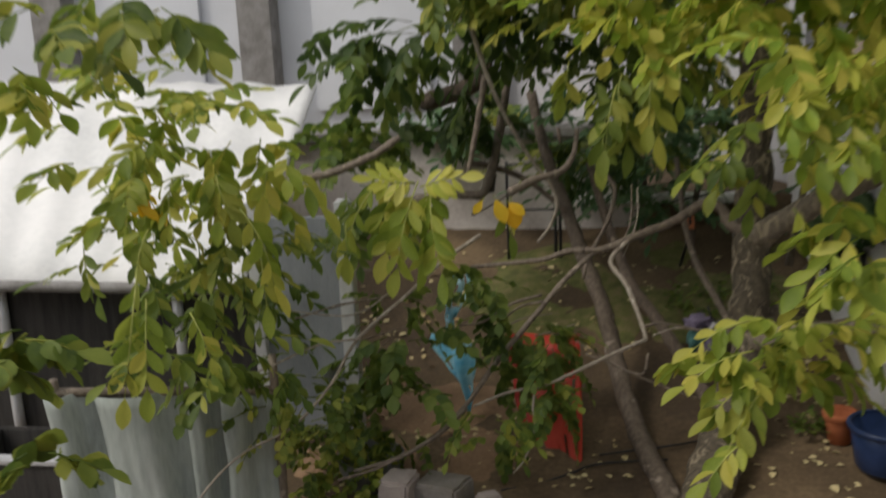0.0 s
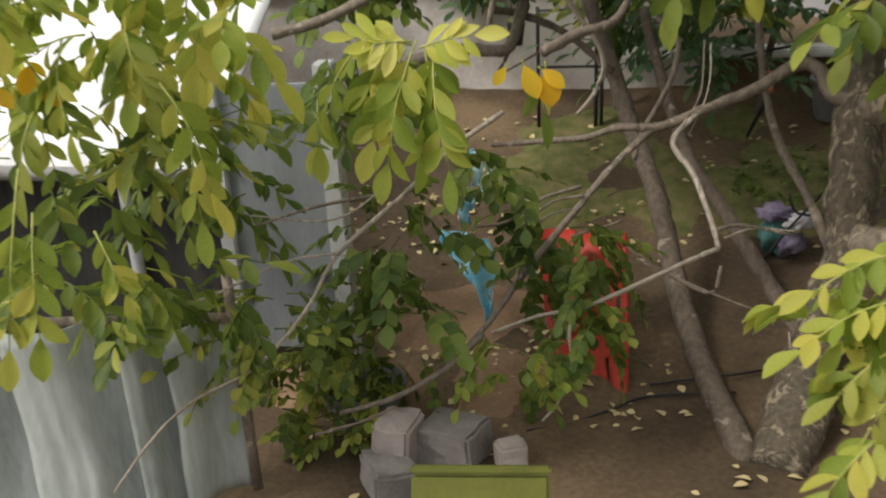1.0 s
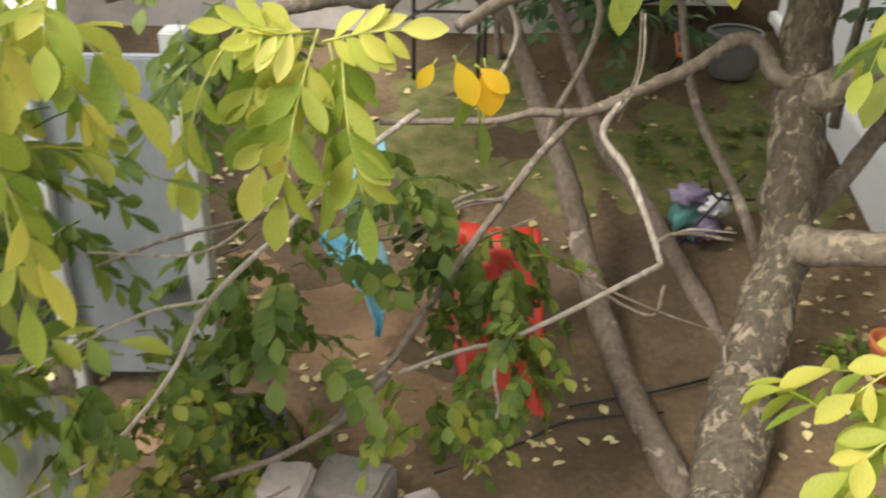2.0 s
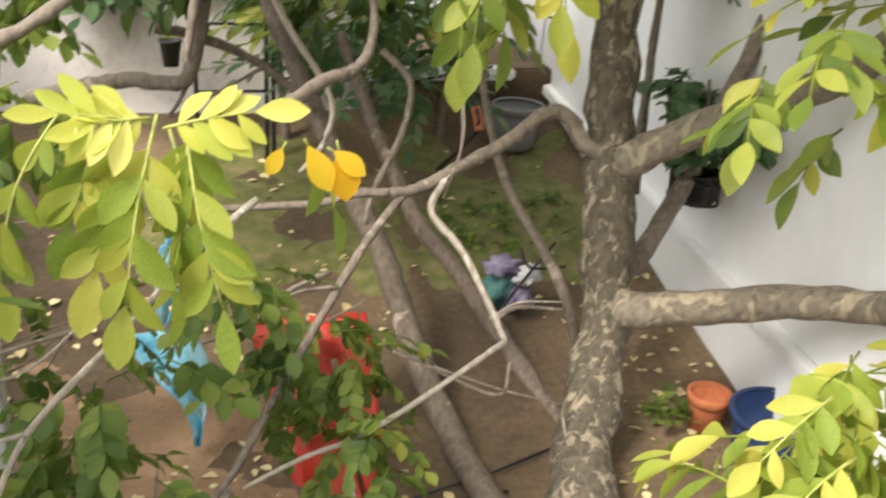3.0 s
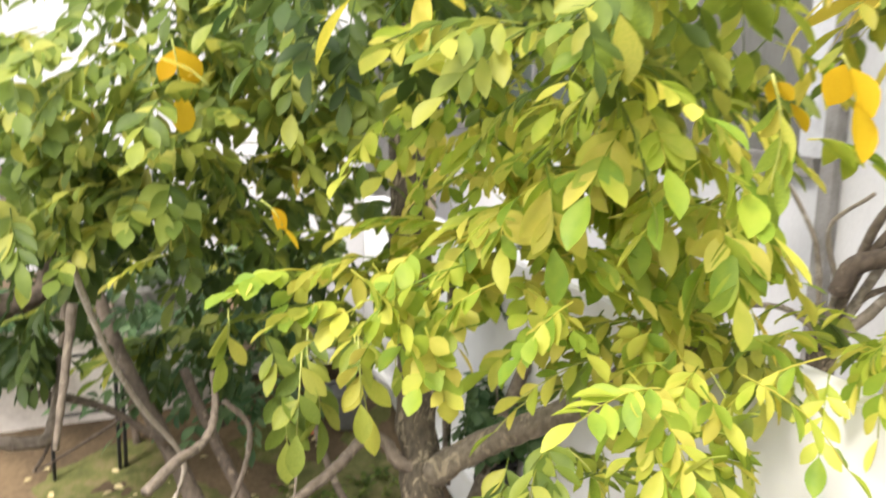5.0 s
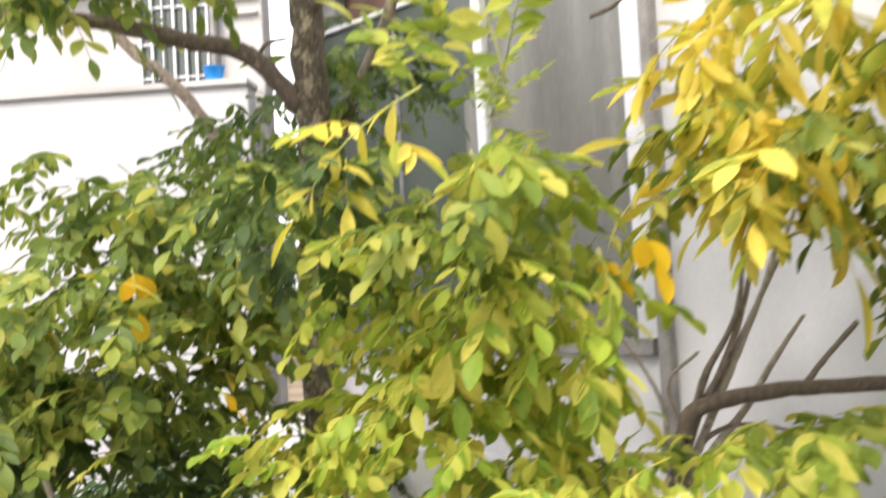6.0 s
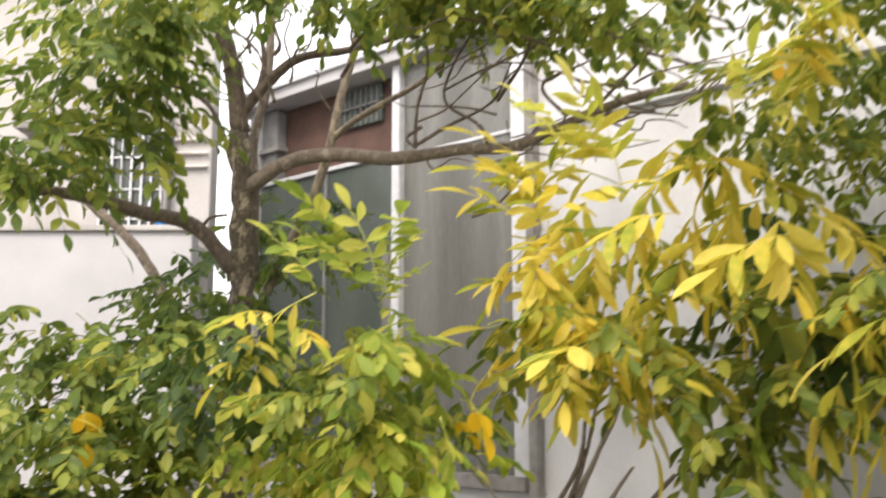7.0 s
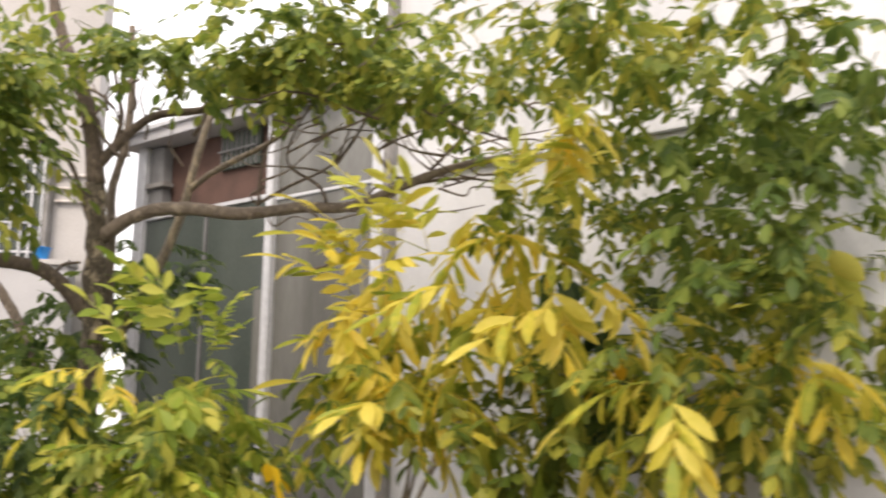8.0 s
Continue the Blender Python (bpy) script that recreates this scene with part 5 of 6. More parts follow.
hero_spray(big, "mid", (0.30, 3.76, 1.31), (0.33, 3.72, 1.22), 0.108, 1, 115)
hero_spray(big, "fresh", (1.15, 3.02, 0.98), (0.94, 2.94, 0.89), 0.093, 4, 116)
hero_spray(big, "mid", (1.16, 2.96, 0.91), (1.01, 2.89, 0.81), 0.089, 3, 117)
hero_spray(big, "mid", (1.15, 2.92, 0.87), (1.05, 2.84, 0.71), 0.095, 3, 118)
hero_spray(big, "fresh", (1.15, 3.11, 1.05), (0.97, 3.04, 0.98), 0.087, 4, 119)
hero_spray(big, "fresh", (1.12, 2.87, 0.75), (0.99, 2.79, 0.64), 0.100, 4, 120)
hero_spray(slim, "fresh", (-0.82, 3.21, 1.54), (-0.79, 3.12, 1.33), 0.101, 3, 121)
hero_spray(slim, "fresh", (-0.58, 3.21, 1.43), (-0.45, 3.13, 1.17), 0.117, 3, 122)
hero_spray(slim, "mid", (-0.69, 3.29, 1.54), (-0.63, 3.24, 1.39), 0.114, 3, 123)
hero_spray(slim, "fresh", (-0.51, 3.34, 1.58), (-0.52, 3.29, 1.46), 0.111, 2, 124)
hero_spray(slim, "fresh", (-0.44, 3.34, 1.55), (-0.32, 3.31, 1.42), 0.131, 2, 125)
hero_spray(slim, "fresh", (-0.88, 3.03, 1.15), (-0.86, 2.92, 0.86), 0.103, 4, 126)
hero_spray(slim, "fresh", (-0.73, 3.04, 1.10), (-0.65, 2.99, 0.95), 0.078, 4, 127)
hero_spray(slim, "fresh", (-0.92, 3.07, 1.25), (-0.93, 2.89, 0.84), 0.098, 4, 128)
hero_spray(slim, "mid", (-0.91, 3.17, 1.37), (-0.94, 3.10, 1.20), 0.103, 3, 129)
hero_spray(slim, "fresh", (-0.52, 3.21, 1.33), (-0.48, 3.12, 1.10), 0.108, 3, 130)
hero_spray(slim, "fresh", (-0.76, 3.22, 1.55), (-0.88, 3.18, 1.51), 0.106, 2, 131)
hero_spray(slim, "fresh", (-0.30, 3.59, 1.29), (-0.29, 3.54, 1.17), 0.096, 1, 132)
hero_spray(big, "fresh", (0.90, 4.02, 1.84), (0.88, 3.93, 1.61), 0.104, 3, 133)
hero_spray(big, "mid", (0.76, 4.12, 1.76), (0.71, 4.03, 1.50), 0.115, 2, 134)
hero_spray(big, "gold", (1.09, 3.99, 1.89), (1.18, 3.91, 1.80), 0.078, 2, 135)
hero_spray(big, "fresh", (1.00, 4.02, 1.87), (1.00, 3.95, 1.71), 0.100, 2, 136)
hero_spray(big, "mid", (0.78, 4.13, 1.80), (0.77, 4.07, 1.66), 0.091, 2, 137)
hero_spray(big, "sunny", (1.32, 3.48, 1.58), (1.40, 3.39, 1.45), 0.089, 2, 138)
hero_spray(big, "sunny", (1.56, 3.37, 1.69), (1.47, 3.34, 1.53), 0.092, 3, 139)
hero_spray(big, "sunny", (1.58, 3.47, 1.92), (1.28, 3.56, 1.86), 0.092, 4, 140)
hero_spray(big, "sunny", (1.54, 3.50, 1.83), (1.22, 3.57, 1.71), 0.094, 5, 141)
hero_spray(big, "sunny", (1.61, 3.40, 1.80), (1.42, 3.41, 1.64), 0.087, 3, 142)
hero_spray(big, "sunny", (1.38, 3.57, 1.72), (1.16, 3.61, 1.60), 0.086, 2, 143)
hero_spray(big, "sunny", (1.63, 3.48, 2.18), (1.68, 3.38, 1.93), 0.161, 2, 144)
hero_spray(big, "gold", (1.69, 3.40, 2.15), (1.79, 3.24, 1.83), 0.157, 2, 145)
hero_spray(big, "sunny", (1.58, 3.29, 1.69), (1.57, 3.22, 1.47), 0.150, 2, 146)
hero_spray(big, "sunny", (1.65, 3.30, 1.82), (1.69, 3.20, 1.59), 0.123, 2, 147)
hero_spray(big, "sunny", (1.40, 3.53, 1.67), (1.44, 3.43, 1.42), 0.124, 2, 148)
hero_spray(big, "sunny", (0.91, 4.08, 1.82), (0.92, 3.98, 1.56), 0.137, 2, 149)
hero_spray(big, "mid", (0.72, 4.15, 1.64), (0.70, 4.10, 1.45), 0.139, 2, 150)
hero_spray(big, "mid", (0.79, 4.12, 1.64), (0.80, 4.08, 1.52), 0.131, 2, 151)
hero_spray(big, "gold", (1.13, 3.99, 1.86), (1.20, 3.93, 1.75), 0.096, 1, 152)
hero_spray(big, "gold", (0.81, 4.50, 2.26), (0.91, 4.43, 2.19), 0.103, 1, 153)
hero_spray(big, "pale", (0.39, 4.26, 2.04), (0.24, 4.30, 1.96), 0.062, 4, 154)
hero_spray(big, "fresh", (0.56, 4.24, 1.86), (0.53, 4.21, 1.72), 0.112, 2, 155)
hero_spray(coppice, "gold", (0.88, 3.03, 3.10), (0.61, 3.30, 2.76), 0.133, 4, 156)
hero_spray(coppice, "gold", (2.37, 2.90, 2.92), (2.56, 2.84, 2.51), 0.287, 3, 157)
hero_spray(coppice, "gold", (2.30, 2.94, 3.02), (1.91, 3.24, 3.02), 0.222, 3, 158)
hero_spray(coppice, "gold", (2.29, 3.10, 3.09), (2.08, 3.24, 3.22), 0.202, 2, 159)
hero_spray(coppice, "gold", (2.56, 2.72, 3.07), (2.24, 3.03, 2.76), 0.261, 3, 160)
hero_spray(coppice, "gold", (2.75, 2.49, 3.49), (2.72, 2.58, 3.18), 0.248, 2, 161)
hero_spray(coppice, "gold", (2.82, 2.45, 3.43), (2.85, 2.50, 3.07), 0.287, 2, 162)
hero_spray(coppice, "gold", (2.13, 3.16, 3.43), (2.02, 3.29, 3.19), 0.229, 3, 163)
hero_spray(coppice, "lemon", (2.53, 2.75, 3.91), (2.12, 3.10, 3.78), 0.194, 5, 164)
hero_spray(coppice, "lemon", (2.44, 2.86, 3.70), (1.88, 3.29, 3.78), 0.202, 5, 165)
hero_spray(coppice, "fresh", (1.12, 2.96, 3.11), (1.00, 2.99, 3.43), 0.121, 4, 166)
hero_spray(coppice, "fresh", (0.98, 3.20, 3.12), (0.82, 3.28, 3.34), 0.124, 4, 167)
hero_spray(coppice, "orange", (1.45, 2.79, 2.67), (1.49, 2.78, 2.58), 0.110, 1, 168)
hero_spray(coppice, "orange", (0.42, 4.24, 2.67), (0.44, 4.26, 2.52), 0.120, 1, 169)
hero_spray(coppice, "gold", (0.51, 4.19, 2.54), (0.37, 4.29, 2.62), 0.125, 2, 170)
hero_spray(coppice, "gold", (2.79, 2.15, 4.24), (2.81, 2.18, 3.96), 0.215, 3, 171)
hero_spray(coppice, "gold", (2.56, 2.32, 4.29), (2.59, 2.34, 4.06), 0.177, 2, 172)
hero_spray(coppice, "fresh", (2.64, 2.54, 2.86), (2.64, 2.63, 2.41), 0.279, 3, 173)
hero_spray(coppice, "gold", (2.99, 2.10, 2.81), (2.92, 2.21, 2.47), 0.270, 3, 174)
hero_spray(coppice, "gold", (3.11, 1.99, 2.86), (3.10, 2.08, 2.42), 0.270, 3, 175)
hero_spray(coppice, "fresh", (2.83, 2.42, 2.71), (2.90, 2.43, 2.36), 0.279, 3, 176)
hero_spray(coppice, "mid", (2.79, 2.37, 3.11), (2.89, 2.33, 2.91), 0.228, 2, 177)
hero_spray(coppice, "fresh", (1.05, 3.05, 2.93), (1.10, 3.05, 2.74), 0.132, 3, 178)
hero_spray(coppice, "fresh", (1.35, 2.87, 2.63), (1.39, 2.89, 2.39), 0.110, 5, 179)
hero_spray(coppice, "gold", (3.16, 1.91, 3.36), (2.95, 2.17, 3.02), 0.251, 3, 180)
hero_spray(coppice, "gold", (3.17, 1.69, 3.35), (3.16, 1.86, 2.65), 0.297, 3, 181)
hero_spray(coppice, "gold", (3.40, 1.34, 3.18), (3.37, 1.45, 2.82), 0.262, 3, 182)
hero_spray(coppice, "gold", (3.43, 1.32, 3.13), (3.69, 1.17, 2.77), 0.249, 4, 183)
hero_spray(coppice, "gold", (2.88, 2.04, 2.97), (2.95, 2.08, 2.54), 0.270, 3, 184)
hero_spray(coppice, "fresh", (3.53, 1.29, 3.70), (3.62, 1.26, 3.46), 0.230, 3, 185)
hero_spray(coppice, "gold", (2.59, 2.37, 3.57), (2.59, 2.44, 3.29), 0.251, 3, 186)
hero_spray(coppice, "fresh", (3.18, 1.67, 3.43), (3.47, 1.34, 3.70), 0.203, 5, 187)
hero_spray(big, "orange", (1.80, 3.34, 2.61), (1.86, 3.31, 2.54), 0.087, 1, 188)
hero_spray(big, "orange", (0.51, 4.65, 2.68), (0.59, 4.60, 2.60), 0.090, 1, 189)
hero_spray(big, "orange", (0.58, 3.91, 2.25), (0.63, 3.88, 2.18), 0.077, 1, 190)
hero_spray(big, "orange", (0.15, 4.67, 2.50), (0.19, 4.65, 2.47), 0.070, 1, 191)
hero_spray(big, "orange", (0.53, 4.57, 2.56), (0.53, 4.55, 2.50), 0.077, 1, 192)
hero_spray(big, "orange", (3.08, 2.17, 3.22), (3.11, 2.17, 3.14), 0.088, 1, 193)
hero_spray(big, "orange", (-0.77, 2.74, 1.56), (-0.72, 2.74, 1.53), 0.073, 1, 194)
hero_spray(big, "orange", (-0.94, 3.22, 1.49), (-0.90, 3.21, 1.44), 0.075, 1, 195)
hero_spray(big, "orange", (2.76, 2.21, 4.29), (2.77, 2.21, 4.21), 0.095, 1, 196)

# crowns of many leaves
foliage("crown", slim, "fresh", (-0.78, 3.43, 1.55), (0.45, 0.28, 0.26), 34, 0.098, 201, 0.23, 4, 0.7)
foliage("crown", slim, "mid", (-0.91, 3.37, 1.25), (0.38, 0.25, 0.22), 20, 0.092, 202, 0.24, 4, 0.7)
foliage("crown", slim, "mid", (-0.75, 3.64, 1.17), (0.25, 0.22, 0.17), 12, 0.085, 203, 0.24, 4, 0.7)
foliage("crown", slim, "green", (-0.88, 3.88, 1.01), (0.35, 0.23, 0.17), 18, 0.085, 204, 0.27, 5, 0.7)
foliage("crown", slim, "green", (-0.60, 3.71, 0.59), (0.18, 0.16, 0.41), 15, 0.058, 205, 0.21, 5, 0.7)
foliage("crown", slim, "mid", (-0.57, 3.54, 0.56), (0.13, 0.13, 0.22), 12, 0.050, 206, 0.20, 5, 0.7)
foliage("crown", slim, "green", (-0.16, 3.97, 0.76), (0.26, 0.17, 0.14), 7, 0.073, 207, 0.21, 5, 0.7)
foliage("crown", slim, "green", (-0.19, 3.86, 0.52), (0.21, 0.14, 0.07), 8, 0.073, 208, 0.23, 5, 0.7)
foliage("crown", slim, "green", (0.34, 3.93, 0.55), (0.18, 0.14, 0.22), 6, 0.053, 209, 0.19, 5, 0.7)
foliage("crown", slim, "green", (0.25, 4.09, 0.73), (0.18, 0.14, 0.17), 8, 0.063, 210, 0.24, 5, 0.7)
foliage("crown", slim, "mid", (0.17, 3.72, 0.39), (0.10, 0.11, 0.08), 5, 0.055, 211, 0.20, 5, 0.7)
foliage("crown", slim, "green", (-0.37, 4.19, 1.25), (0.14, 0.16, 0.15), 14, 0.086, 212, 0.26, 5, 0.7)
foliage("crown", slim, "mid", (-0.49, 1.71, 1.44), (0.06, 0.06, 0.04), 8, 0.068, 213, 0.12, 4, 0.7)
foliage("crown", slim, "mid", (-0.47, 1.66, 1.23), (0.06, 0.06, 0.04), 5, 0.068, 214, 0.12, 4, 0.7)
foliage("crown", slim, "mid", (-0.69, 2.55, 2.11), (0.31, 0.22, 0.07), 16, 0.102, 215, 0.23, 4, 0.7)
foliage("crown", slim, "fresh", (-0.86, 2.38, 1.93), (0.06, 0.08, 0.04), 4, 0.089, 216, 0.19, 4, 0.7)
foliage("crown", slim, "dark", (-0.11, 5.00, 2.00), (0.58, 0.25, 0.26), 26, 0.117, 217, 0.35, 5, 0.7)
foliage("crown", slim, "green", (1.05, 5.17, 1.95), (0.59, 0.25, 0.12), 16, 0.117, 218, 0.32, 5, 0.7)
foliage("crown", slim, "green", (-0.47, 5.02, 1.87), (0.27, 0.22, 0.21), 14, 0.113, 219, 0.33, 5, 0.7)
foliage("crown", slim, "green", (0.68, 5.27, 2.19), (1.07, 0.34, 0.06), 19, 0.119, 220, 0.33, 5, 0.7)
foliage("crown", big, "fresh", (1.06, 3.05, 0.89), (0.12, 0.13, 0.22), 8, 0.102, 221, 0.22, 4, 0.7)

hedge = empty("bush", (0.9, 6.35, 0.55), "dense dark green bush at the back of the yard", "bush")
foliage("crown", hedge, "bushy", (0.14, 0.05, 0.71), (0.63, 0.25, 0.30), 55, 0.095, 222, 0.38, 5, 0.4)
foliage("crown", hedge, "dark", (0.40, 0.40, 0.95), (0.70, 0.25, 0.23), 40, 0.110, 223, 0.41, 5, 0.4)
foliage("crown", hedge, "bushy", (-1.05, 0.21, 0.82), (0.41, 0.25, 0.20), 26, 0.118, 224, 0.36, 5, 0.4)
foliage("crown", hedge, "bushy", (-0.01, -0.47, 0.49), (0.46, 0.30, 0.21), 40, 0.090, 225, 0.37, 5, 0.4)
foliage("crown", hedge, "mid", (-0.04, -0.24, 0.82), (0.71, 0.35, 0.33), 30, 0.126, 226, 0.38, 5, 0.4)
limb("stem", hedge, BARK_DARK, .025, .012, (-0.35, 0.00, -.05), (-0.39, 0.03, .35), (-0.45, 0.00, .8))
limb("stem", hedge, BARK_DARK, .025, .012, (0.10, 0.05, -.05), (0.11, 0.08, .35), (0.13, 0.05, .8))
limb("stem", hedge, BARK_DARK, .025, .012, (0.40, -0.05, -.05), (0.44, -0.02, .35), (0.52, -0.05, .8))
foliage("crown", big, "dark", (1.87, 5.08, 1.72), (0.15, 0.16, 0.10), 12, 0.098, 227, 0.28, 5, 0.7)
foliage("crown", slim, "green", (0.38, 4.25, 0.55), (0.15, 0.14, 0.15), 5, 0.069, 228, 0.18, 5, 0.7)
foliage("crown", slim, "green", (-0.39, 4.27, 0.43), (0.20, 0.15, 0.11), 6, 0.065, 229, 0.17, 5, 0.7)
foliage("crown", slim, "green", (0.39, 4.52, 0.49), (0.13, 0.07, 0.07), 3, 0.066, 230, 0.18, 5, 0.7)
foliage("crown", slim, "green", (0.46, 4.27, 0.35), (0.07, 0.06, 0.10), 3, 0.063, 231, 0.17, 5, 0.7)
foliage("crown", slim, "green", (0.41, 3.70, 0.61), (0.11, 0.07, 0.16), 6, 0.046, 232, 0.14, 5, 0.7)
foliage("crown", slim, "green", (0.12, 3.96, 0.97), (0.08, 0.06, 0.06), 4, 0.052, 233, 0.15, 5, 0.7)
foliage("crown", slim, "green", (0.10, 3.99, 0.93), (0.08, 0.07, 0.10), 3, 0.067, 234, 0.19, 5, 0.7)
foliage("crown", slim, "mid", (0.47, 3.97, 0.58), (0.06, 0.06, 0.18), 3, 0.049, 235, 0.18, 5, 0.7)
foliage("crown", slim, "mid", (-0.78, 3.15, 0.93), (0.31, 0.13, 0.05), 12, 0.088, 236, 0.20, 4, 0.7)
foliage("crown", slim, "green", (-0.77, 3.27, 0.80), (0.35, 0.12, 0.04), 10, 0.071, 237, 0.18, 5, 0.7)
foliage("crown", slim, "mid", (-0.37, 4.44, 1.11), (0.09, 0.11, 0.06), 4, 0.119, 238, 0.22, 4, 0.7)
foliage("crown", big, "fresh", (1.35, 3.39, 0.80), (0.17, 0.14, 0.06), 6, 0.100, 239, 0.20, 4, 0.7)
foliage("crown", big, "fresh", (1.55, 3.66, 1.85), (0.21, 0.15, 0.09), 10, 0.099, 240, 0.18, 4, 0.7)
foliage("crown", big, "mid", (1.68, 3.63, 1.64), (0.11, 0.11, 0.06), 3, 0.109, 241, 0.19, 4, 0.7)
foliage("crown", big, "fresh", (1.45, 3.32, 0.97), (0.21, 0.15, 0.04), 9, 0.105, 242, 0.21, 4, 0.7)
foliage("crown", big, "sunny", (1.54, 3.70, 2.26), (0.57, 0.31, 0.19), 31, 0.119, 243, 0.22, 4, 0.7)
foliage("crown", big, "sunny", (1.57, 3.55, 1.86), (0.30, 0.17, 0.04), 6, 0.125, 244, 0.22, 4, 0.7)
foliage("crown", big, "mid", (0.34, 4.54, 2.21), (0.45, 0.32, 0.21), 22, 0.095, 245, 0.25, 4, 0.7)
foliage("crown", big, "green", (0.32, 4.62, 2.23), (0.46, 0.32, 0.22), 10, 0.105, 246, 0.25, 4, 0.7)
foliage("crown", big, "mid", (0.83, 4.32, 1.85), (0.26, 0.23, 0.12), 9, 0.117, 247, 0.24, 4, 0.7)
foliage("crown", big, "fresh", (1.04, 4.12, 2.03), (0.25, 0.23, 0.07), 6, 0.121, 248, 0.23, 4, 0.7)
foliage("crown", big, "mid", (1.99, 3.48, 1.85), (0.16, 0.16, 0.10), 6, 0.130, 249, 0.23, 4, 0.7)
foliage("crown", coppice, "green", (3.09, 4.82, 2.52), (0.31, 0.26, 0.07), 6, 0.119, 250, 0.36, 5, 0.7)
foliage("crown", big, "sunny", (1.59, 3.66, 2.52), (0.42, 0.19, 0.04), 7, 0.114, 251, 0.21, 4, 0.7)
foliage("crown", big, "mid", (0.43, 4.49, 2.42), (0.65, 0.44, 0.44), 90, 0.070, 252, 0.25, 6, 0.7)
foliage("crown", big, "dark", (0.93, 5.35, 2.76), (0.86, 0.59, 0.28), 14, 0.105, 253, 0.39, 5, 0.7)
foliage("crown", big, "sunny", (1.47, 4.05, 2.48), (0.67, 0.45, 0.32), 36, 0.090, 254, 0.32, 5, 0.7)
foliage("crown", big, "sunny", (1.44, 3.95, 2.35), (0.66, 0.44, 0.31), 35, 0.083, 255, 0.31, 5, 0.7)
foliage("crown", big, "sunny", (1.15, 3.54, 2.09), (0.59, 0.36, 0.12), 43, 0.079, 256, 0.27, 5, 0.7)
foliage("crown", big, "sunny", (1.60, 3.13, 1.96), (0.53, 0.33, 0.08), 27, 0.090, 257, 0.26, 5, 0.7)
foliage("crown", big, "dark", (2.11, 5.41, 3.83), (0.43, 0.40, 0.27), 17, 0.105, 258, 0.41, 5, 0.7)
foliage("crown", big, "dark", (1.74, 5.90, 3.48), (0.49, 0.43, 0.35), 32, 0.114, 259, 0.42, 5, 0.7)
foliage("crown", big, "mid", (0.62, 4.81, 2.98), (0.57, 0.42, 0.22), 35, 0.090, 260, 0.34, 5, 0.7)
foliage("crown", big, "mid", (0.59, 4.41, 2.55), (0.59, 0.43, 0.17), 30, 0.095, 261, 0.34, 5, 0.7)
foliage("crown", big, "green", (0.69, 4.70, 2.65), (0.62, 0.44, 0.26), 6, 0.100, 262, 0.36, 5, 0.7)
foliage("crown", big, "sunny", (1.40, 3.49, 2.66), (0.63, 0.45, 0.19), 20, 0.110, 263, 0.32, 5, 0.7)
foliage("crown", big, "mid", (1.62, 3.83, 2.71), (0.67, 0.47, 0.26), 10, 0.100, 264, 0.36, 5, 0.7)
foliage("crown", coppice, "lemon", (2.23, 2.82, 3.75), (0.25, 0.18, 0.17), 5, 0.160, 265, 0.34, 5, -1.0)
foliage("crown", coppice, "gold", (2.03, 3.03, 3.48), (0.19, 0.15, 0.21), 8, 0.191, 266, 0.36, 4, -0.3)
foliage("crown", coppice, "gold", (2.27, 2.88, 2.97), (0.28, 0.19, 0.25), 8, 0.215, 267, 0.38, 4, 0.9)
foliage("crown", coppice, "gold", (2.74, 2.20, 3.30), (0.33, 0.23, 0.35), 9, 0.230, 268, 0.41, 4, 0.9)
foliage("crown", coppice, "gold", (3.44, 1.62, 3.09), (0.39, 0.27, 0.18), 8, 0.230, 269, 0.41, 4, 0.9)
foliage("crown", big, "fresh", (1.25, 3.24, 3.22), (0.24, 0.19, 0.15), 6, 0.119, 270, 0.31, 5, -0.6)
foliage("crown", big, "fresh", (1.41, 3.17, 2.94), (0.33, 0.23, 0.15), 11, 0.119, 271, 0.31, 5, 0.5)
foliage("crown", coppice, "fresh", (2.69, 2.75, 3.25), (0.35, 0.24, 0.31), 12, 0.150, 272, 0.40, 4, 0.3)
foliage("crown", big, "gold", (0.94, 3.40, 2.99), (0.14, 0.12, 0.07), 3, 0.135, 273, 0.32, 4, 0.9)
foliage("crown", coppice, "gold", (2.50, 2.93, 3.42), (0.52, 0.35, 0.31), 14, 0.200, 274, 0.43, 4, 1.3)
foliage("crown", coppice, "gold", (2.44, 3.07, 2.99), (0.56, 0.37, 0.17), 10, 0.200, 275, 0.43, 4, 0.7)
foliage("crown", coppice, "olive", (2.92, 2.54, 2.59), (0.27, 0.23, 0.34), 40, 0.120, 276, 0.35, 4, 0.7)
foliage("crown", coppice, "fresh", (2.68, 3.16, 1.90), (0.41, 0.29, 0.05), 20, 0.145, 277, 0.31, 4, 0.7)
foliage("crown", coppice, "gold", (2.45, 3.02, 3.38), (0.44, 0.30, 0.26), 8, 0.180, 278, 0.37, 5, 1.2)
foliage("crown", coppice, "olive", (3.18, 2.48, 3.05), (0.52, 0.35, 0.39), 40, 0.130, 279, 0.43, 4, 0.7)
foliage("crown", coppice, "dark", (3.55, 2.60, 3.24), (0.55, 0.37, 0.49), 17, 0.181, 280, 0.44, 5, 0.7)
foliage("crown", coppice, "olive", (3.15, 2.31, 3.99), (0.45, 0.32, 0.47), 50, 0.085, 281, 0.35, 5, 0.7)
foliage("crown", coppice, "olive", (3.16, 2.23, 4.37), (0.44, 0.32, 0.19), 20, 0.110, 282, 0.38, 4, 0.7)
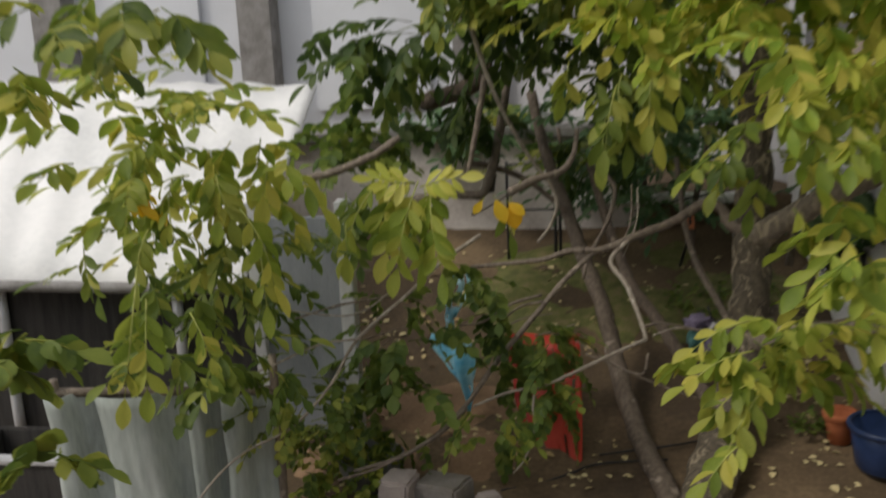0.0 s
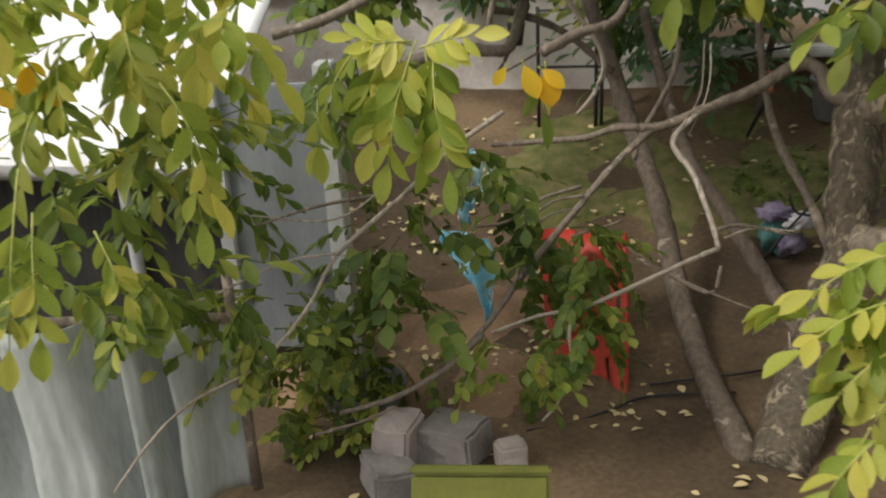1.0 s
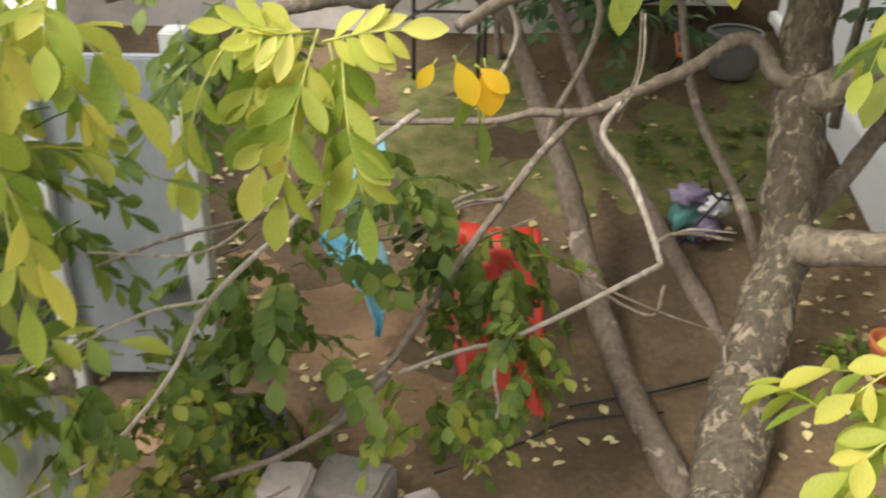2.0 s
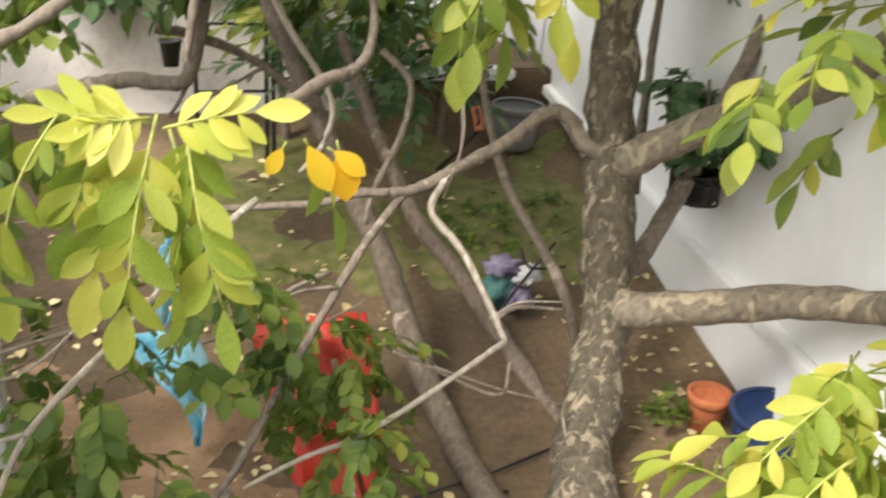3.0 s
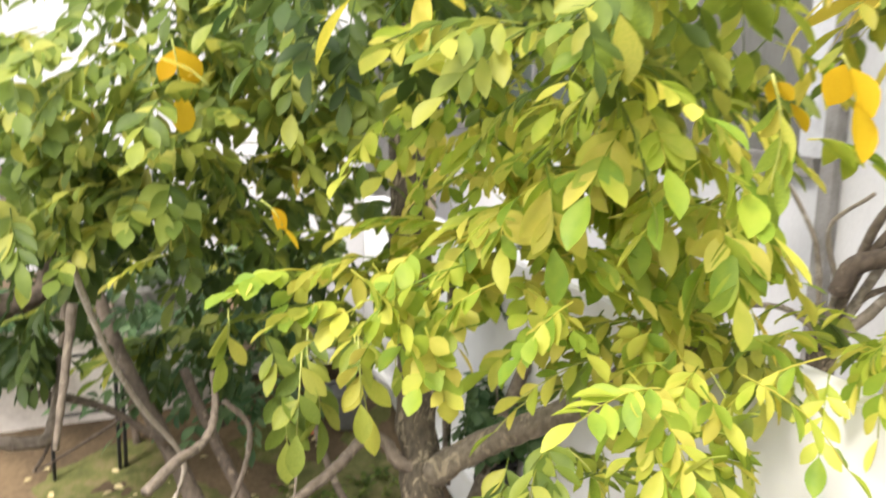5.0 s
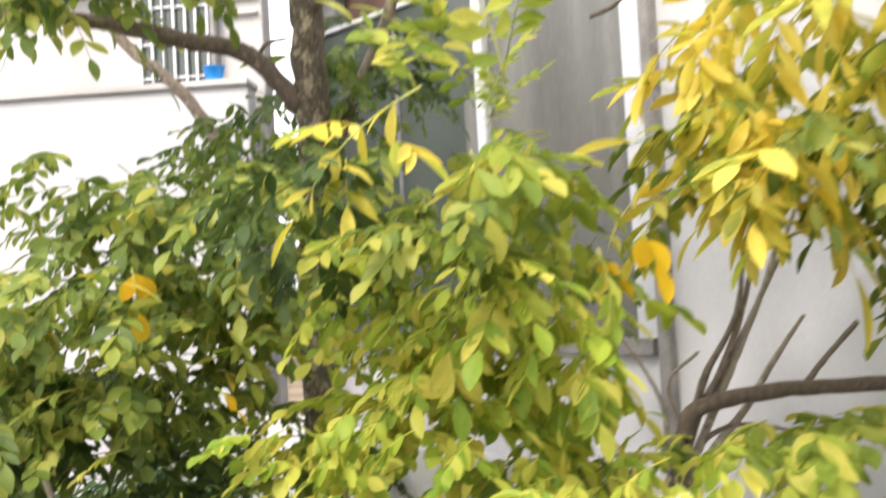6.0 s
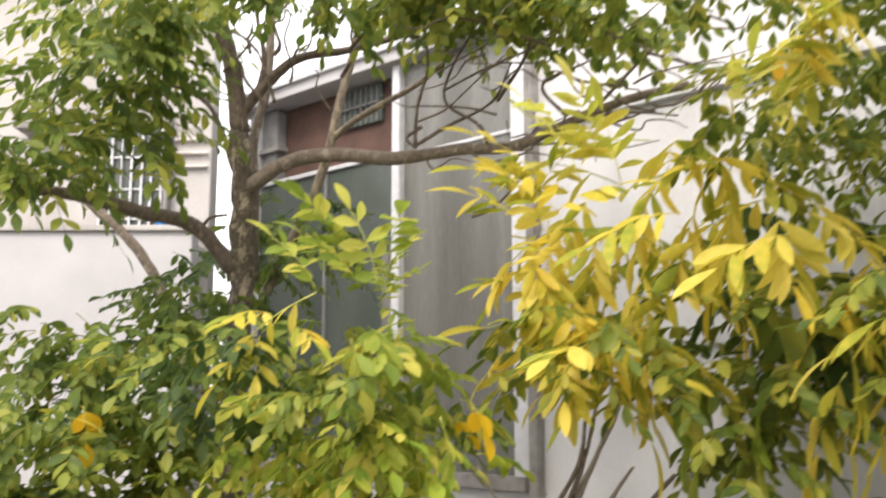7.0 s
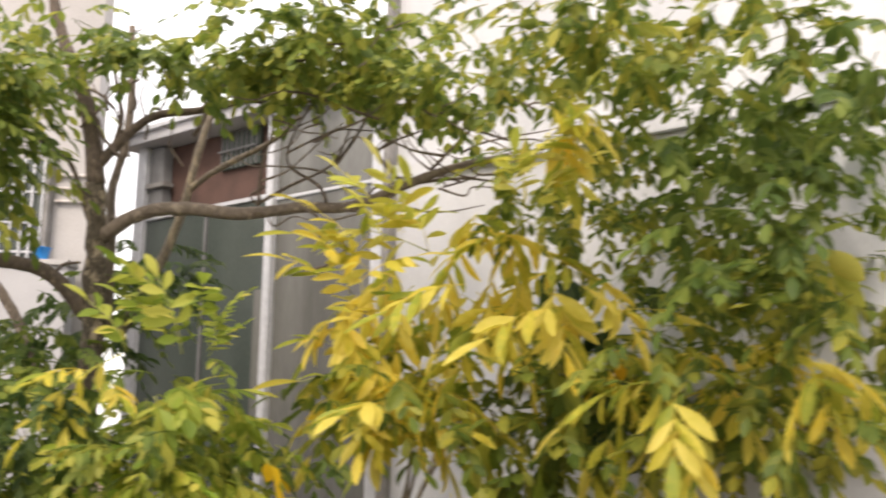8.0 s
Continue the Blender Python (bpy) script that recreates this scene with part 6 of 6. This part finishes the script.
foliage("crown", big, "mid", (0.62, 4.83, 4.22), (0.50, 0.38, 0.18), 44, 0.110, 283, 0.42, 4, 0.7)
foliage("crown", big, "mid", (0.75, 5.12, 4.87), (0.54, 0.45, 0.14), 40, 0.095, 284, 0.42, 5, 0.7)
foliage("crown", big, "mid", (0.34, 4.98, 3.90), (0.28, 0.26, 0.18), 24, 0.110, 285, 0.41, 4, 0.7)
foliage("crown", big, "mid", (2.25, 3.43, 4.82), (0.91, 0.60, 0.04), 60, 0.082, 286, 0.39, 5, 0.7)
foliage("crown", big, "mid", (1.79, 4.03, 4.91), (0.53, 0.42, 0.04), 28, 0.085, 287, 0.40, 5, 0.7)
foliage("crown", big, "green", (0.60, 4.50, 4.60), (0.32, 0.30, 0.32), 30, 0.100, 288, 0.40, 5, 0.7)
foliage("crown", coppice, "olive", (2.90, 2.13, 4.78), (0.79, 0.51, 0.21), 60, 0.088, 289, 0.41, 5, 0.7)
foliage("crown", coppice, "green", (3.60, 1.59, 4.39), (0.64, 0.43, 0.56), 80, 0.082, 290, 0.41, 5, 0.7)
foliage("crown", coppice, "olive", (3.69, 1.68, 3.62), (0.59, 0.40, 0.34), 64, 0.110, 291, 0.44, 4, 0.7)
foliage("crown", coppice, "olive", (3.68, 1.87, 2.88), (0.72, 0.47, 0.23), 70, 0.120, 292, 0.44, 4, 0.7)
foliage("crown", big, "mid", (2.19, 3.62, 5.20), (0.95, 0.63, 0.17), 50, 0.080, 293, 0.37, 5, 0.7)
foliage("crown", big, "green", (1.10, 4.60, 2.80), (0.64, 0.46, 0.30), 16, 0.100, 294, 0.37, 5, 0.7)
foliage("crown", big, "green", (0.69, 4.96, 2.64), (0.67, 0.46, 0.31), 22, 0.105, 295, 0.35, 5, 0.7)
foliage("crown", big, "mid", (1.08, 4.18, 2.92), (0.63, 0.46, 0.31), 24, 0.100, 296, 0.35, 5, 0.7)
foliage("crown", big, "mid", (0.99, 4.46, 5.04), (0.49, 0.38, 0.13), 26, 0.085, 297, 0.35, 5, 0.7)
foliage("crown", coppice, "gold", (2.40, 2.41, 3.70), (0.29, 0.21, 0.29), 9, 0.213, 298, 0.41, 4, 1.2)
foliage("crown", coppice, "olive", (2.46, 2.92, 3.03), (0.63, 0.42, 0.26), 36, 0.110, 299, 0.44, 4, 0.7)
foliage("crown", slim, "green", (-0.30, 4.00, 0.60), (0.20, 0.14, 0.14), 10, 0.043, 301, 0.20, 6, 1.8)
foliage("crown", slim, "green", (-0.27, 4.02, 0.82), (0.18, 0.12, 0.12), 6, 0.043, 302, 0.20, 6, 1.8)
foliage("crown", slim, "green", (-0.42, 4.02, 0.42), (0.16, 0.12, 0.10), 10, 0.043, 303, 0.18, 6, 1.8)
foliage("crown", slim, "green", (0.45, 4.10, 0.60), (0.14, 0.12, 0.14), 10, 0.048, 304, 0.20, 6, 1.8)
foliage("crown", slim, "green", (0.47, 4.05, 0.38), (0.12, 0.10, 0.10), 4, 0.055, 305, 0.20, 6, 1.8)
foliage("crown", slim, "green", (0.31, 4.02, 0.28), (0.09, 0.09, 0.08), 3, 0.055, 306, 0.18, 6, 1.8)
foliage("crown", slim, "dark", (0.22, 4.06, 0.72), (0.12, 0.10, 0.12), 3, 0.055, 307, 0.20, 6, 1.8)
foliage("crown", slim, "green", (-0.27, 3.98, 0.30), (0.24, 0.12, 0.10), 8, 0.043, 308, 0.20, 6, 1.8)
foliage("crown", slim, "bushy", (0.75, 5.60, 1.62), (0.55, 0.25, 0.16), 10, 0.090, 309, 0.30, 5, 0.6)
foliage("crown", slim, "dark", (-0.10, 5.10, 1.72), (0.45, 0.22, 0.14), 10, 0.085, 310, 0.28, 5, 0.8)
foliage("crown", slim, "fresh", (-0.86, 3.42, 1.86), (0.45, 0.20, 0.12), 24, 0.090, 311, 0.22, 4, 0.3)
foliage("crown", big, "sunny", (1.42, 3.22, 2.40), (0.42, 0.24, 0.18), 16, 0.130, 312, 0.24, 4, 0.9)
foliage("crown", coppice, "olive", (2.41, 1.52, 4.55), (0.36, 0.30, 0.26), 14, 0.100, 320, 0.32, 5, 0.7)
foliage("crown", coppice, "olive", (2.70, 1.13, 4.47), (0.36, 0.30, 0.26), 18, 0.100, 321, 0.32, 5, 0.7)
foliage("crown", coppice, "green", (2.92, 0.83, 4.29), (0.36, 0.30, 0.26), 30, 0.100, 322, 0.32, 5, 0.7)
foliage("crown", coppice, "green", (2.98, 1.01, 3.83), (0.36, 0.30, 0.26), 16, 0.100, 323, 0.32, 5, 0.7)
foliage("crown", coppice, "green", (2.72, 1.31, 4.14), (0.36, 0.30, 0.26), 16, 0.100, 324, 0.32, 5, 0.7)
foliage("crown", coppice, "olive", (3.11, 0.92, 3.39), (0.36, 0.30, 0.26), 18, 0.100, 325, 0.32, 5, 0.7)
foliage("crown", coppice, "green", (2.84, 1.35, 3.64), (0.36, 0.30, 0.26), 22, 0.100, 326, 0.32, 5, 0.7)
foliage("crown", coppice, "olive", (3.03, 1.15, 2.92), (0.36, 0.30, 0.26), 24, 0.100, 327, 0.32, 5, 0.7)
foliage("crown", coppice, "olive", (2.74, 1.62, 3.16), (0.36, 0.30, 0.26), 18, 0.100, 328, 0.32, 5, 0.7)
foliage("crown", coppice, "olive", (2.25, 1.77, 4.45), (0.36, 0.30, 0.26), 16, 0.100, 329, 0.32, 5, 0.7)
foliage("crown", coppice, "gold", (2.12, 1.63, 4.11), (0.14, 0.12, 0.14), 3, 0.170, 330, 0.30, 4, 1.4)
foliage("crown", coppice, "gold", (2.41, 1.40, 2.96), (0.12, 0.10, 0.14), 4, 0.200, 331, 0.32, 4, 1.6)
foliage("crown", coppice, "gold", (2.69, 0.92, 3.07), (0.12, 0.10, 0.10), 4, 0.180, 332, 0.32, 4, 1.4)
foliage("crown", big, "mid", (2.25, 3.37, 5.00), (0.60, 0.45, 0.16), 40, 0.085, 333, 0.32, 5, 0.7)
foliage("crown", slim, "green", (-0.56, 4.71, 1.51), (0.30, 0.20, 0.14), 26, 0.070, 334, 0.22, 5, 0.8)
foliage("crown", slim, "dark", (0.76, 5.54, 1.32), (0.40, 0.25, 0.12), 14, 0.085, 335, 0.26, 5, 0.8)
foliage("crown", slim, "dark", (-0.12, 5.31, 1.51), (0.30, 0.20, 0.10), 10, 0.080, 336, 0.26, 5, 0.8)
foliage("crown", big, "mid", (1.19, 3.40, 1.57), (0.14, 0.12, 0.14), 8, 0.100, 337, 0.22, 4, 0.8)
foliage("crown", big, "green", (0.60, 4.38, 4.34), (0.34, 0.30, 0.24), 26, 0.100, 338, 0.34, 5, 0.6)
foliage("crown", big, "green", (0.24, 4.61, 3.93), (0.20, 0.20, 0.30), 16, 0.100, 339, 0.34, 5, 0.6)
foliage("crown", big, "dark", (0.75, 3.61, 2.83), (0.25, 0.25, 0.20), 22, 0.085, 345, 0.32, 5, 0.7)
foliage("crown", big, "mid", (1.10, 3.14, 2.72), (0.25, 0.20, 0.14), 20, 0.085, 346, 0.32, 5, 0.7)
foliage("crown", big, "green", (1.23, 5.05, 3.16), (0.35, 0.30, 0.28), 34, 0.085, 347, 0.32, 5, 0.7)
foliage("crown", big, "green", (1.90, 5.11, 3.62), (0.30, 0.30, 0.22), 24, 0.085, 348, 0.32, 5, 0.7)
foliage("crown", big, "green", (0.56, 4.88, 2.94), (0.35, 0.30, 0.20), 30, 0.085, 349, 0.32, 5, 0.7)
foliage("crown", big, "mid", (1.56, 3.87, 2.93), (0.34, 0.30, 0.26), 24, 0.085, 350, 0.26, 5, 0.7)
foliage("crown", big, "fresh", (1.65, 3.75, 3.24), (0.10, 0.10, 0.16), 7, 0.085, 351, 0.26, 5, -0.6)
foliage("crown", big, "mid", (1.95, 3.85, 2.67), (0.30, 0.25, 0.20), 18, 0.090, 352, 0.28, 5, 0.7)
foliage("crown", slim, "fresh", (-0.84, 2.86, 1.71), (0.16, 0.15, 0.14), 8, 0.095, 353, 0.20, 4, 0.6)
foliage("crown", slim, "green", (0.34, 4.17, 0.53), (0.12, 0.08, 0.08), 7, 0.052, 360, 0.16, 6, 1.6)
foliage("crown", big, "fresh", (1.38, 2.88, 1.38), (0.20, 0.20, 0.25), 14, 0.100, 361, 0.22, 4, 0.7)
foliage("crown", big, "fresh", (1.35, 2.95, 1.76), (0.20, 0.20, 0.14), 10, 0.100, 362, 0.22, 4, 0.7)
foliage("crown", big, "mid", (2.05, 3.55, 4.86), (0.50, 0.40, 0.16), 40, 0.075, 363, 0.32, 5, 0.7)
foliage("crown", big, "mid", (2.55, 2.92, 4.67), (0.40, 0.35, 0.20), 34, 0.075, 364, 0.32, 5, 0.7)
foliage("crown", big, "green", (1.51, 4.11, 4.96), (0.40, 0.35, 0.18), 28, 0.080, 365, 0.32, 5, 0.7)
foliage("crown", big, "mid", (0.59, 4.17, 4.69), (0.30, 0.30, 0.20), 24, 0.090, 366, 0.32, 5, 0.7)
foliage("crown", coppice, "olive", (2.44, 2.13, 3.90), (0.30, 0.25, 0.20), 16, 0.085, 367, 0.32, 5, 0.7)
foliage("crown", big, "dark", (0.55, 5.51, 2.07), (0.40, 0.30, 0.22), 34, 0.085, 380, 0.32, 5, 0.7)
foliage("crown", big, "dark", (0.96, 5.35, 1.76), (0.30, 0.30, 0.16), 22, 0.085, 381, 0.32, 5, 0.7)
foliage("crown", big, "green", (0.20, 4.93, 2.29), (0.30, 0.25, 0.20), 18, 0.095, 382, 0.26, 5, 0.7)
foliage("crown", big, "green", (0.29, 5.34, 1.93), (0.30, 0.25, 0.14), 14, 0.095, 383, 0.26, 5, 0.7)
foliage("crown", coppice, "lemon", (2.16, 1.86, 3.80), (0.14, 0.12, 0.16), 5, 0.140, 384, 0.30, 5, -0.8)
foliage("crown", big, "fresh", (1.22, 3.15, 0.97), (0.12, 0.10, 0.10), 8, 0.075, 390, 0.16, 4, 0.7)
settle(big, (1.09, 3.84, 0))
settle(slim, (1.00, 3.88, -0.01))
settle(coppice, (2.77, 3.92, 0))


# ---- fallen leaves on the earth ----
rnd = random.Random(77)
litter_v, litter_f = [], []
for k in range(850):
    x, y = rnd.uniform(-1.2, 1.95), rnd.triangular(3.2, 6.4, 4.6)
    if noise.noise(Vector((x * 1.4, y * 1.4, 9))) < -0.12:
        continue
    z = ground_height(y) - 0.03 + 0.035 * noise.noise(Vector((x * 1.3, y * 1.3, 0))) + 0.012 * noise.noise(Vector((x * 6, y * 6, 3))) + .006
    a = rnd.uniform(0, 6.28)
    m = leaf_frame(Vector((x, y, z)), Vector((math.cos(a), math.sin(a), rnd.uniform(0, .25))), Vector((rnd.uniform(-.4, .4), rnd.uniform(-.4, .4), 1)))
    s = rnd.uniform(.02, .055)
    bv, bf = SMALL_BLADES[k % 3]
    o = len(litter_v)
    litter_v += [m @ (q * s) for q in bv]
    litter_f += [tuple(i + o for i in g) for g in bf]
tagged(mesh_object("fallen_leaves", litter_v, litter_f, LITTER), "scattered dry pale yellow fallen leaves on earth", "leaves", kind="stuff")
